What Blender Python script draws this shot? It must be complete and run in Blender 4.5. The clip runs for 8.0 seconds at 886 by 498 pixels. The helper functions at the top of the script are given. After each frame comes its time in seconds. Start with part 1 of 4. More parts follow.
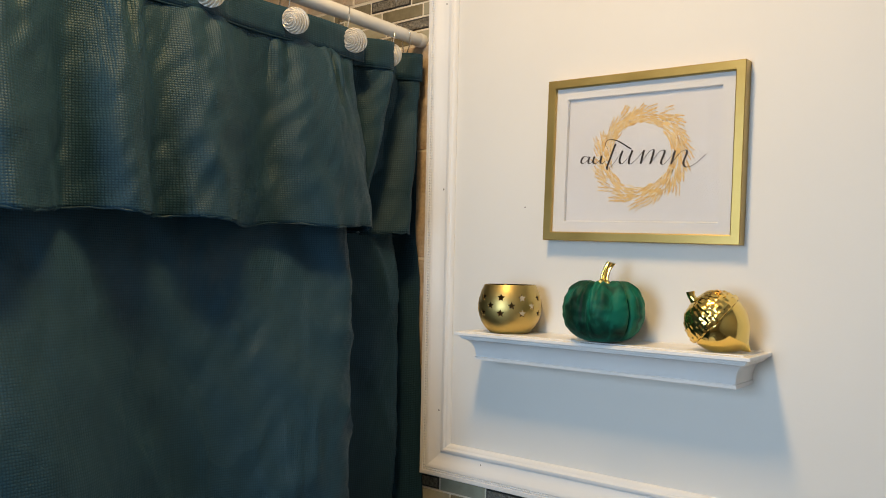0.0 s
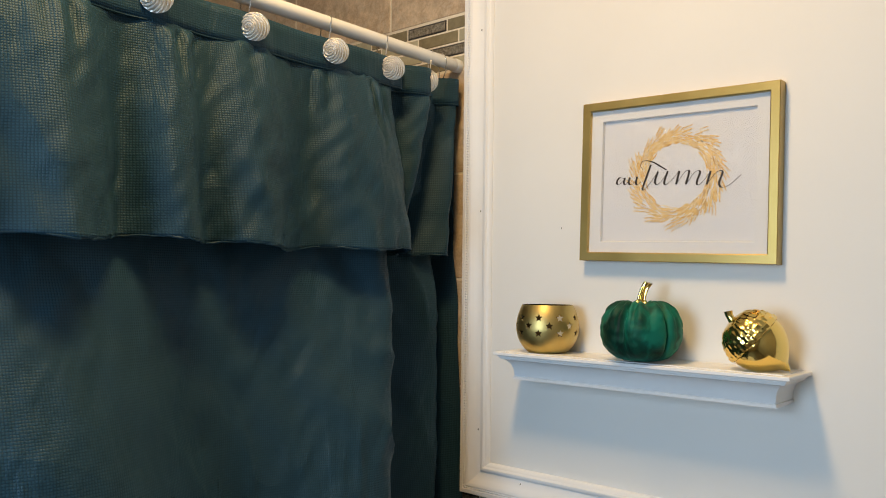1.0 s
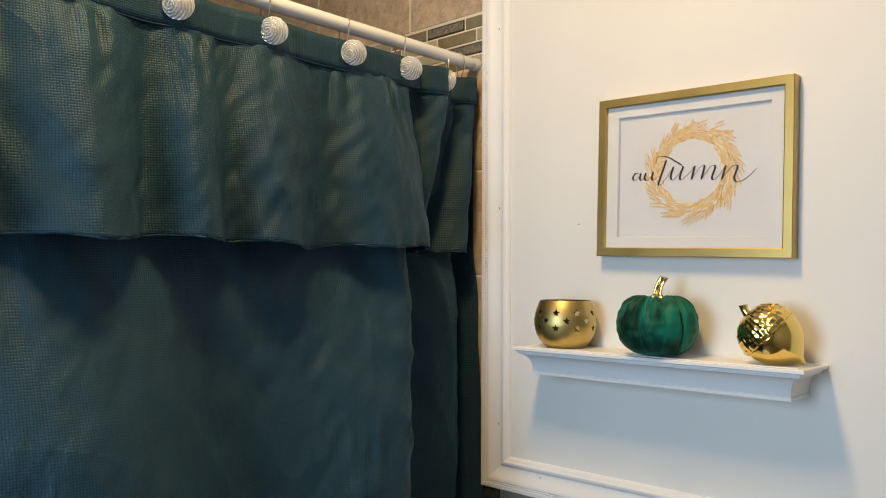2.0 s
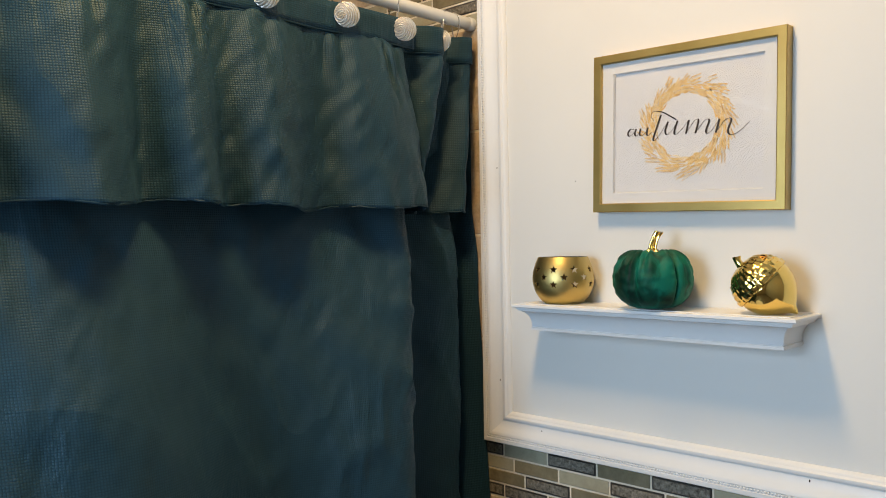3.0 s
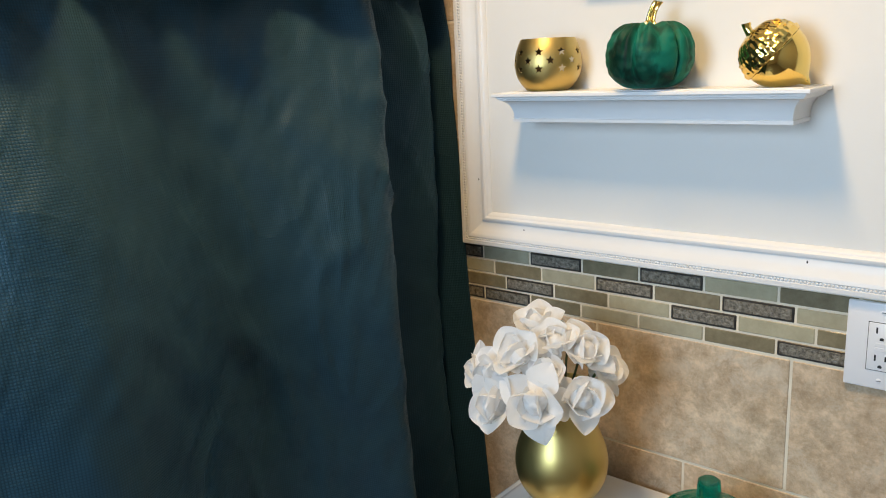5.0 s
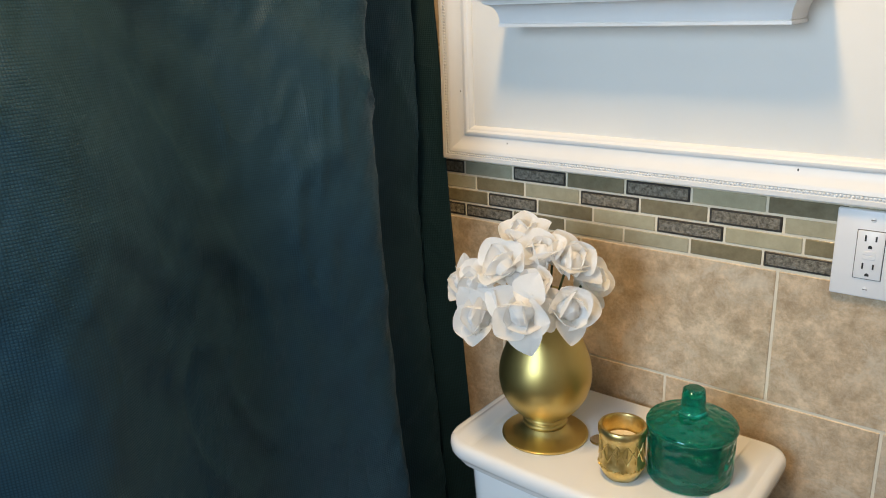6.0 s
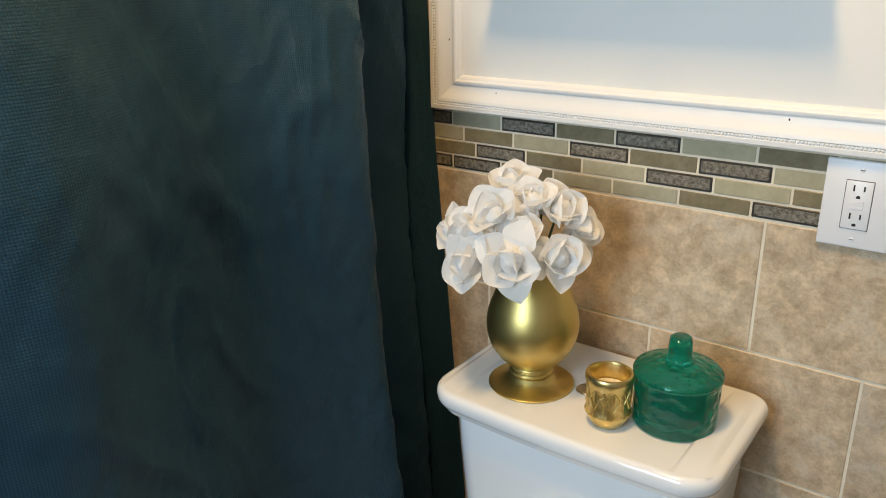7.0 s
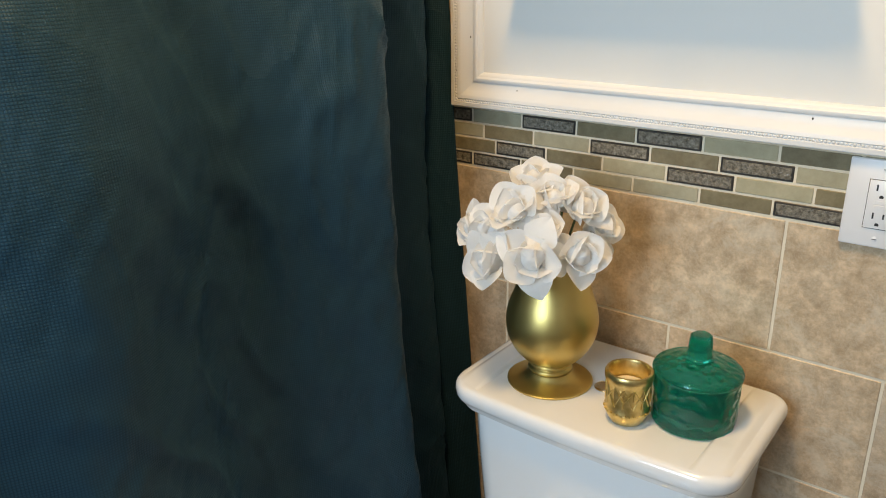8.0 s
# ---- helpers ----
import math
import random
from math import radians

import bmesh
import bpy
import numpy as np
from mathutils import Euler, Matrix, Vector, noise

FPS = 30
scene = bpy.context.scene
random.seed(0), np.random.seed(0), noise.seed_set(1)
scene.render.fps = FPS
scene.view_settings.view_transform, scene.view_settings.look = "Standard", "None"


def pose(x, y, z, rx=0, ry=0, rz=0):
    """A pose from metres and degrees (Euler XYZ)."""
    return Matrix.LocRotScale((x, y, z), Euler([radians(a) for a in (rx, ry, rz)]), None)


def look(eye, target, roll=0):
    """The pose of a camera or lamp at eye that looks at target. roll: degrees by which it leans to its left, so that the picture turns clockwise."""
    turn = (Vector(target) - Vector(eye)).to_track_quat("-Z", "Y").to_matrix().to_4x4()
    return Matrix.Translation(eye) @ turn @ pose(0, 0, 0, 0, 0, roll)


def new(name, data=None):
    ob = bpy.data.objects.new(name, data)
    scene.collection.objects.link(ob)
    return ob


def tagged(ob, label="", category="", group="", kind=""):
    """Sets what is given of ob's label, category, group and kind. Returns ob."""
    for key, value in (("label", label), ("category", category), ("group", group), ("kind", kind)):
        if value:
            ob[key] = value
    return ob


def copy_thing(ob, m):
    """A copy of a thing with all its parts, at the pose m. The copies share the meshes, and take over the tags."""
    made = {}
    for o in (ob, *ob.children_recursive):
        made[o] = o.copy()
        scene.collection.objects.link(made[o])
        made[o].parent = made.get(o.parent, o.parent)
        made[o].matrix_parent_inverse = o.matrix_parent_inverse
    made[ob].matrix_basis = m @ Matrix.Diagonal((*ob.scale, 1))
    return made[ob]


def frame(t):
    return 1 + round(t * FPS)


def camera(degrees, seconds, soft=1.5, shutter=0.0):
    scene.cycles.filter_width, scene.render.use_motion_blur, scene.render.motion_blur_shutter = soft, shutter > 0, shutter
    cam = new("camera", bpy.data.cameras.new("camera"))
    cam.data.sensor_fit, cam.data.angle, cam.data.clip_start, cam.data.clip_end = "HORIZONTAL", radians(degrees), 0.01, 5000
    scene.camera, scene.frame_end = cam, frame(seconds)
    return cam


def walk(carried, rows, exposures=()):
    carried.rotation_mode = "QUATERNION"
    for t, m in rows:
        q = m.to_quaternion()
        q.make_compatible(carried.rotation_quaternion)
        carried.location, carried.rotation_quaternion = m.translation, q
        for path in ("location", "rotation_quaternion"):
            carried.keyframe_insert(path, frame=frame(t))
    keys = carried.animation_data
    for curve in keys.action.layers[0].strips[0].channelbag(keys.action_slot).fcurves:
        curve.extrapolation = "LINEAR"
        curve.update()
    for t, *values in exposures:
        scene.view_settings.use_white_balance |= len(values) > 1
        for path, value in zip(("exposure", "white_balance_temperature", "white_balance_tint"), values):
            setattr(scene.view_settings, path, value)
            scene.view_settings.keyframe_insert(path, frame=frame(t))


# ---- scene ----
cam = camera(58.9, 8.0, 1.0)
PATH = [
    (0, (0.956, -1.162, 1.566), (-0.291, 0.402, 1.601), 1.2),
    (0.5, (0.96, -1.18, 1.565), (-0.316, 0.359, 1.631), 1.0),
    (1, (0.967, -1.185, 1.573), (-0.347, 0.321, 1.65), 0.7),
    (1.5, (0.98, -1.186, 1.573), (-0.37, 0.287, 1.655), 0.6),
    (3, (1.02, -1.186, 1.562), (-0.368, 0.254, 1.543), -1.0),
    (3.5, (0.997, -1.178, 1.556), (-0.376, 0.271, 1.441), -1.8),
    (4, (0.963, -1.165, 1.544), (-0.382, 0.297, 1.309), -2.4),
    (4.5, (0.939, -1.15, 1.519), (-0.373, 0.318, 1.171), -2.6),
    (5, (0.924, -1.141, 1.498), (-0.354, 0.329, 1.042), -2.7),
    (6.5, (0.878, -1.139, 1.429), (-0.275, 0.356, 0.77), -1.5),
    (7, (0.873, -1.153, 1.42), (-0.255, 0.348, 0.73), -1.0),
    (7.5, (0.874, -1.161, 1.422), (-0.267, 0.327, 0.725), -0.8),
    (8, (0.867, -1.166, 1.419), (-0.285, 0.315, 0.726), -0.8),
]
walk(cam, [(t, look(eye, target, roll)) for t, eye, target, roll in PATH], [(0.0, -0.10, 6440, 11), (1.5, -0.08, 6440, 11), (3.0, 0.0, 6280, 11), (4.5, 0.24, 6280, 11), (6.5, 0.40, 6850, 11), (8.0, 0.40, 6980, 11)])

# ---- light ----
world = bpy.data.worlds.new("world")
scene.world = world
world.use_nodes = True
sky = world.node_tree.nodes.new("ShaderNodeTexSky")
sky.sky_type, sky.sun_disc, sky.sun_elevation, sky.sun_rotation = "NISHITA", False, radians(35), radians(200)
world.node_tree.links.new(sky.outputs[0], world.node_tree.nodes["Background"].inputs[0])
world.node_tree.nodes["Background"].inputs[1].default_value = 0.1


def area_lamp(name, place, target, width, height, watts, colour, spread=180):
    data = bpy.data.lights.new(name, "AREA")
    data.shape, data.size, data.size_y, data.energy, data.color = "RECTANGLE", width, height, watts, colour
    data.spread = radians(spread)
    ob = new(name, data)
    ob.matrix_world = look(place, target)
    return ob


# warm ceiling lamp and the daylight of the window in the wall opposite
area_lamp("ceiling_lamp_light", (0.39, -0.80, 2.60), (0.39, -0.80, 0), 0.16, 0.34, 16.4, (1.0, 0.665, 0.29))
area_lamp("window_light", (0.38, -2.43, 1.68), (0.36, 0.0, 1.42), 0.80, 1.00, 27.5, (0.55, 0.77, 1.0))


# ---- materials ----
def material(name):
    m = bpy.data.materials.new(name)
    m.use_nodes = True
    nt = m.node_tree
    return m, nt, nt.nodes["Principled BSDF"]


def put(nt, kind, **values):
    n = nt.nodes.new(kind)
    for key, value in values.items():
        n.inputs[key.replace("_", " ")].default_value = value
    return n


def ramp(nt, source, stops):
    r = nt.nodes.new("ShaderNodeValToRGB")
    e = r.color_ramp.elements
    while len(e) < len(stops):
        e.new(0.5)
    for k, (at, col) in enumerate(stops):
        e[k].position, e[k].color = at, (*col, 1)
    nt.links.new(source, r.inputs[0])
    return r.outputs[0]


def coords(nt, which="Object"):
    return nt.nodes.new("ShaderNodeTexCoord").outputs[which]


def noise_tex(nt, vec, scale, detail=4.0, rough=0.55, distortion=0.0):
    n = put(nt, "ShaderNodeTexNoise", Scale=scale, Detail=detail, Roughness=rough, Distortion=distortion)
    nt.links.new(vec, n.inputs["Vector"])
    return n.outputs["Fac"]


def bump(nt, bsdf, height, strength, distance):
    b = put(nt, "ShaderNodeBump", Strength=strength, Distance=distance)
    nt.links.new(height, b.inputs["Height"])
    nt.links.new(b.outputs[0], bsdf.inputs["Normal"])
    return b


def mix(nt, fac, a, b, mode="MIX"):
    n = nt.nodes.new("ShaderNodeMix")
    n.data_type, n.blend_type = "RGBA", mode
    for slot, value in ((0, fac), (6, a), (7, b)):
        if isinstance(value, (int, float)):
            n.inputs[slot].default_value = value
        elif isinstance(value, tuple):
            n.inputs[slot].default_value = (*value, 1)
        else:
            nt.links.new(value, n.inputs[slot])
    return n.outputs[2]


def worn(name, low, high, scale, rough, metal=0.0, fine=120.0, relief=0.15, depth=0.001, coat=0.0):
    """A surface that varies between two colours at a coarse and a fine scale, with fine relief."""
    m, nt, b = material(name)
    v = coords(nt)
    big, small = noise_tex(nt, v, scale, 5), noise_tex(nt, v, fine, 3)
    col = ramp(nt, big, [(0.3, low), (0.7, high)])
    nt.links.new(col, b.inputs["Base Color"])
    rr = nt.nodes.new("ShaderNodeMapRange")
    rr.inputs[3].default_value, rr.inputs[4].default_value = rough * 0.85, min(1, rough * 1.2)
    nt.links.new(big, rr.inputs[0])
    nt.links.new(rr.outputs[0], b.inputs["Roughness"])
    b.inputs["Metallic"].default_value, b.inputs["Coat Weight"].default_value = metal, coat
    bump(nt, b, small, relief, depth)
    return m


WALL = worn("white_wall_paint", (0.77, 0.755, 0.715), (0.81, 0.795, 0.755), 2.0, 0.55, fine=260, relief=0.12, depth=0.0006)
TRIM = worn("white_trim_paint", (0.80, 0.795, 0.78), (0.84, 0.835, 0.82), 6.0, 0.38, fine=140, relief=0.10, depth=0.0006)
SHELF_PAINT = worn("white_shelf_lacquer", (0.79, 0.79, 0.79), (0.83, 0.83, 0.83), 8.0, 0.35, fine=160, relief=0.06, depth=0.0004)
CEIL = worn("ceiling_paint", (0.78, 0.77, 0.75), (0.82, 0.81, 0.79), 3.0, 0.8, fine=200, relief=0.2)
PORCELAIN = worn("white_porcelain", (0.80, 0.80, 0.79), (0.83, 0.83, 0.82), 5.0, 0.10, fine=20, relief=0.02, coat=0.3)
PLASTIC = worn("white_plastic", (0.78, 0.78, 0.79), (0.81, 0.81, 0.82), 9.0, 0.30, fine=300, relief=0.03)
ROD_PAINT = worn("white_rod_enamel", (0.76, 0.75, 0.72), (0.81, 0.80, 0.77), 9.0, 0.25, fine=60, relief=0.03)
GROUT = worn("cream_grout", (0.68, 0.61, 0.48), (0.78, 0.71, 0.57), 14.0, 0.9, fine=500, relief=0.5, depth=0.0008)
# tone for the unseen walls, kept dark so they bounce less fill light
TAUPE = worn("low_bounce_taupe", (0.31, 0.285, 0.25), (0.35, 0.325, 0.285), 2.0, 0.6, fine=260, relief=0.12, depth=0.0006)
DARK = worn("slot_shade", (0.012, 0.012, 0.012), (0.02, 0.02, 0.02), 50, 0.6)
NAIL = worn("nail_hole_shadow", (0.03, 0.025, 0.02), (0.06, 0.05, 0.04), 90, 0.7)
STEEL = worn("polished_nickel", (0.62, 0.60, 0.56), (0.72, 0.70, 0.66), 30, 0.20, metal=1.0, fine=200, relief=0.04)
SILVER = worn("brushed_silver_paint", (0.50, 0.48, 0.44), (0.64, 0.62, 0.58), 60, 0.42, metal=0.7, fine=500, relief=0.15, depth=0.0004)
FRAME_GOLD = worn("satin_gold_frame", (0.50, 0.34, 0.10), (0.58, 0.41, 0.14), 12, 0.36, metal=0.85, fine=700, relief=0.10, depth=0.0003)
VASE_GOLD = worn("matt_gold_metal", (0.58, 0.44, 0.15), (0.66, 0.51, 0.20), 14, 0.40, metal=1.0, fine=900, relief=0.10, depth=0.0003)
STAR_GOLD = worn("satin_gold_metal", (0.56, 0.41, 0.14), (0.66, 0.50, 0.19), 20, 0.42, metal=1.0, fine=900, relief=0.12, depth=0.0003)
VOTIVE_GOLD = worn("foil_gold_glass", (0.56, 0.41, 0.14), (0.82, 0.65, 0.30), 60, 0.34, metal=1.0, fine=300, relief=0.2, depth=0.0008)
CHROME_GOLD = worn("mirror_gold_glaze", (0.86, 0.60, 0.16), (0.92, 0.68, 0.22), 10, 0.11, metal=1.0, fine=60, relief=0.03)
MAT_BOARD = worn("white_mat_board", (0.64, 0.64, 0.64), (0.68, 0.68, 0.68), 6, 0.8, fine=700, relief=0.1, depth=0.0003)
PAPER = worn("white_print_paper", (0.62, 0.62, 0.635), (0.65, 0.65, 0.665), 8, 0.75, fine=900, relief=0.06, depth=0.0002)
INK = worn("brown_black_ink", (0.03, 0.022, 0.02), (0.055, 0.04, 0.035), 80, 0.7)
BOWL_INSIDE = worn("dark_brown_inside", (0.06, 0.042, 0.018), (0.10, 0.07, 0.03), 30, 0.5, metal=0.6)
WAX = worn("cream_wax", (0.75, 0.66, 0.50), (0.80, 0.72, 0.56), 30, 0.5)
LEAF = worn("green_stem", (0.03, 0.06, 0.02), (0.06, 0.10, 0.04), 40, 0.6)
# the floor is out of view; darkened to bounce less light up the curtain
FLOOR = worn("low_bounce_floor", (0.09, 0.075, 0.06), (0.14, 0.12, 0.095), 5, 0.4, fine=70)


def stone_tile(name):
    """Beige ceramic with cloudy brown and grey veils, different from tile to tile."""
    m, nt, b = material(name)
    v, info = coords(nt, "Generated"), nt.nodes.new("ShaderNodeObjectInfo")
    geo = nt.nodes.new("ShaderNodeNewGeometry")
    shift = nt.nodes.new("ShaderNodeVectorMath")
    shift.operation = "MULTIPLY_ADD"
    nt.links.new(info.outputs["Random"], shift.inputs[0])
    shift.inputs[1].default_value = (37, 11, 23)
    nt.links.new(geo.outputs["Position"], shift.inputs[2])
    v = shift.outputs[0]
    cloud, mid, fine = noise_tex(nt, v, 8, 6, 0.62, 0.2), noise_tex(nt, v, 34, 8, 0.70, 0.15), noise_tex(nt, v, 190, 3)
    base = ramp(nt, cloud, [(0.30, (0.41, 0.315, 0.215)), (0.50, (0.51, 0.390, 0.265)), (0.70, (0.57, 0.465, 0.34))])
    veil = ramp(nt, mid, [(0.34, (0.70, 0.66, 0.60)), (0.48, (0.98, 0.96, 0.93)), (0.62, (1.42, 1.44, 1.46))])
    col = mix(nt, 0.78, base, veil, "MULTIPLY")
    patch = noise_tex(nt, v, 15, 5, 0.75, 0.6)
    col = mix(nt, ramp(nt, patch, [(0.52, (0, 0, 0)), (0.66, (0.7, 0.7, 0.7))]), col, (0.61, 0.535, 0.425))
    crack = noise_tex(nt, v, 55, 6, 0.75, 1.2)
    col = mix(nt, ramp(nt, crack, [(0.455, (0, 0, 0)), (0.49, (0.22, 0.22, 0.22)), (0.51, (0.22, 0.22, 0.22)), (0.545, (0, 0, 0))]), col, (0.62, 0.56, 0.46))
    speck = ramp(nt, fine, [(0.35, (0.88, 0.87, 0.85)), (0.6, (1.03, 1.03, 1.03))])
    col = mix(nt, 0.6, col, speck, "MULTIPLY")
    tone = ramp(nt, info.outputs["Random"], [(0.0, (0.93, 0.93, 0.94)), (1.0, (1.05, 1.04, 1.02))])
    nt.links.new(mix(nt, 1.0, col, tone, "MULTIPLY"), b.inputs["Base Color"])
    b.inputs["Roughness"].default_value = 0.36
    bump(nt, b, mid, 0.18, 0.0012)
    return m


def mosaic(name, low, high, rim=None, rough=0.16, rugged=0.1, scale=60):
    """Glass or slate mosaic; rim darkens nothing but the painted back of the glass towards its edge."""
    m, nt, b = material(name)
    info, geo = nt.nodes.new("ShaderNodeObjectInfo"), nt.nodes.new("ShaderNodeNewGeometry")
    n1 = noise_tex(nt, geo.outputs["Position"], scale, 5, 0.7)
    col = ramp(nt, n1, [(0.32, low), (0.68, high)])
    tone = ramp(nt, info.outputs["Random"], [(0.0, (0.90, 0.91, 0.93)), (1.0, (1.08, 1.06, 1.02))])
    nt.links.new(mix(nt, 1.0, col, tone, "MULTIPLY"), b.inputs["Base Color"])
    b.inputs["Roughness"].default_value = rough
    b.inputs["Coat Weight"].default_value = 0.4
    b.inputs["Coat Roughness"].default_value = 0.08
    bump(nt, b, n1, rugged, 0.004)
    return m


TILE = stone_tile("beige_stone_tile")
GLASS_PALE = mosaic("pale_sage_glass", (0.36, 0.335, 0.235), (0.46, 0.43, 0.31), scale=30)
GLASS_BROWN = mosaic("taupe_glass", (0.17, 0.145, 0.090), (0.27, 0.235, 0.150), scale=34, rugged=0.2)
GLASS_DARK = mosaic("silvery_slate_glass", (0.075, 0.066, 0.050), (0.33, 0.30, 0.24), scale=150, rugged=0.9, rough=0.22)
GLASS_EDGE = worn("black_glass_edge", (0.02, 0.018, 0.015), (0.05, 0.045, 0.04), 90, 0.3)


def fabric():
    """Dark teal waffle-woven polyester: a grid of raised cells 3.4 mm wide, their light and shade also painted in, over
    uneven dye and creases.
    """
    m, nt, b = material("teal_waffle_fabric")
    uv = coords(nt, "UV")
    sep = nt.nodes.new("ShaderNodeSeparateXYZ")
    nt.links.new(uv, sep.inputs[0])

    def op(kind, a, c=None):
        n = nt.nodes.new("ShaderNodeMath")
        n.operation = kind
        for slot, value in ((0, a), (1, c)):
            if value is None:
                continue
            if isinstance(value, (int, float)):
                n.inputs[slot].default_value = value
            else:
                nt.links.new(value, n.inputs[slot])
        return n.outputs[0]
    k = math.pi / 0.0034
    cell = op("MULTIPLY", op("SINE", op("MULTIPLY", sep.outputs[0], k)), op("SINE", op("MULTIPLY", sep.outputs[1], k)))
    cell = op("POWER", op("ABSOLUTE", cell), 0.7)
    tall = nt.nodes.new("ShaderNodeVectorMath")
    tall.operation = "MULTIPLY"
    nt.links.new(uv, tall.inputs[0])
    tall.inputs[1].default_value = (1.0, 0.38, 1.0)
    crease = noise_tex(nt, tall.outputs[0], 10, 3, 0.45, 1.0)
    line = op("POWER", op("SUBTRACT", 1.0, op("ABSOLUTE", op("SUBTRACT", op("MULTIPLY", noise_tex(nt, uv, 4.5, 2, 0.4, 0.8), 2.0), 1.0))), 14.0)
    crease = op("ADD", op("MULTIPLY", crease, 0.7), op("MULTIPLY", op("MULTIPLY", line, noise_tex(nt, uv, 3.1, 2)), 0.07))
    cloud = noise_tex(nt, uv, 2.2, 3)
    thread = noise_tex(nt, uv, 420, 2)
    base = ramp(nt, cloud, [(0.3, (0.0102, 0.0340, 0.0515)), (0.7, (0.0135, 0.0428, 0.0645))])
    # weave relief shaded in the colour: cell tops lighter, grooves darker
    grid = ramp(nt, cell, [(0.2, (0.74, 0.75, 0.76)), (0.95, (1.42, 1.40, 1.38))])
    nt.links.new(mix(nt, 0.9, base, grid, "MULTIPLY"), b.inputs["Base Color"])
    b.inputs["Roughness"].default_value = 0.46
    b.inputs["Specular IOR Level"].default_value = 0.24
    b.inputs["Specular Tint"].default_value = (0.82, 0.96, 1.0, 1)
    b.inputs["Sheen Weight"].default_value = 0.10
    b.inputs["Sheen Roughness"].default_value = 0.50
    b.inputs["Sheen Tint"].default_value = (0.20, 0.42, 0.66, 1)
    b1 = put(nt, "ShaderNodeBump", Strength=0.85, Distance=0.024)
    nt.links.new(crease, b1.inputs["Height"])
    b2 = put(nt, "ShaderNodeBump", Strength=0.45, Distance=0.0009)
    nt.links.new(op("ADD", cell, op("MULTIPLY", thread, 0.3)), b2.inputs["Height"])
    nt.links.new(b1.outputs[0], b2.inputs["Normal"])
    nt.links.new(b2.outputs[0], b.inputs["Normal"])
    return m


FABRIC = fabric()


def velvet():
    m, nt, b = material("green_velvet")
    v = coords(nt)
    nap = nt.nodes.new("ShaderNodeVectorMath")
    nap.operation = "MULTIPLY"
    nt.links.new(v, nap.inputs[0])
    nap.inputs[1].default_value = (1.0, 1.0, 0.30)
    n1, n2 = noise_tex(nt, nap.outputs[0], 30, 4, 0.5, 0.9), noise_tex(nt, v, 900, 2)
    # crushed-nap highlights and dark hollows are painted into the base colour
    nt.links.new(ramp(nt, n1, [(0.36, (0.001, 0.017, 0.010)), (0.50, (0.002, 0.060, 0.036)), (0.64, (0.005, 0.145, 0.096))]), b.inputs["Base Color"])
    b.inputs["Roughness"].default_value = 0.55
    b.inputs["Specular IOR Level"].default_value = 0.2
    b.inputs["Sheen Weight"].default_value = 0.28
    b.inputs["Sheen Roughness"].default_value = 0.35
    b.inputs["Sheen Tint"].default_value = (0.03, 0.50, 0.34, 1)
    b1 = put(nt, "ShaderNodeBump", Strength=0.5, Distance=0.004)
    nt.links.new(n1, b1.inputs["Height"])
    b2 = put(nt, "ShaderNodeBump", Strength=0.3, Distance=0.0006)
    nt.links.new(n2, b2.inputs["Height"])
    nt.links.new(b1.outputs[0], b2.inputs["Normal"])
    nt.links.new(b2.outputs[0], b.inputs["Normal"])
    return m


VELVET = velvet()


def green_glass():
    m, nt, b = material("green_hammered_glass")
    v = coords(nt)
    vor = put(nt, "ShaderNodeTexVoronoi", Scale=75.0)
    vor.feature = "SMOOTH_F1"
    nt.links.new(v, vor.inputs["Vector"])
    b.inputs["Base Color"].default_value = (0.0003, 0.42, 0.30, 1)
    b.inputs["Roughness"].default_value = 0.02
    b.inputs["IOR"].default_value = 1.48
    b.inputs["Transmission Weight"].default_value = 0.87
    bump(nt, b, vor.outputs["Distance"], 0.4, 0.004)
    clear, both = nt.nodes.new("ShaderNodeBsdfTransparent"), nt.nodes.new("ShaderNodeMixShader")
    clear.inputs[0].default_value = (0.03, 0.74, 0.56, 1)
    both.inputs[0].default_value = 0.04
    nt.links.new(b.outputs[0], both.inputs[1])
    nt.links.new(clear.outputs[0], both.inputs[2])
    nt.links.new(both.outputs[0], nt.nodes["Material Output"].inputs["Surface"])
    return m


GREEN_GLASS = green_glass()


def clear_glass():
    m, nt, b = material("picture_glass")
    clear, gloss, both = nt.nodes.new("ShaderNodeBsdfTransparent"), put(nt, "ShaderNodeBsdfGlossy", Roughness=0.03), nt.nodes.new("ShaderNodeMixShader")
    fresnel = put(nt, "ShaderNodeFresnel", IOR=1.35)
    nt.links.new(fresnel.outputs[0], both.inputs[0])
    nt.links.new(clear.outputs[0], both.inputs[1])
    nt.links.new(gloss.outputs[0], both.inputs[2])
    nt.links.new(both.outputs[0], nt.nodes["Material Output"].inputs["Surface"])
    return m


CLEAR = clear_glass()


def petal_silk():
    m, nt, b = material("white_silk_petal")
    n1 = noise_tex(nt, coords(nt), 90, 4, 0.6, 0.5)
    col = ramp(nt, n1, [(0.3, (0.95, 0.945, 0.93)), (0.7, (0.975, 0.97, 0.96))])
    nt.links.new(col, b.inputs["Base Color"])
    b.inputs["Roughness"].default_value = 0.6
    back, both = nt.nodes.new("ShaderNodeBsdfTranslucent"), nt.nodes.new("ShaderNodeMixShader")
    nt.links.new(col, back.inputs[0])
    both.inputs[0].default_value = 0.46
    nt.links.new(b.outputs[0], both.inputs[1])
    nt.links.new(back.outputs[0], both.inputs[2])
    nt.links.new(both.outputs[0], nt.nodes["Material Output"].inputs["Surface"])
    return m


PETAL = petal_silk()


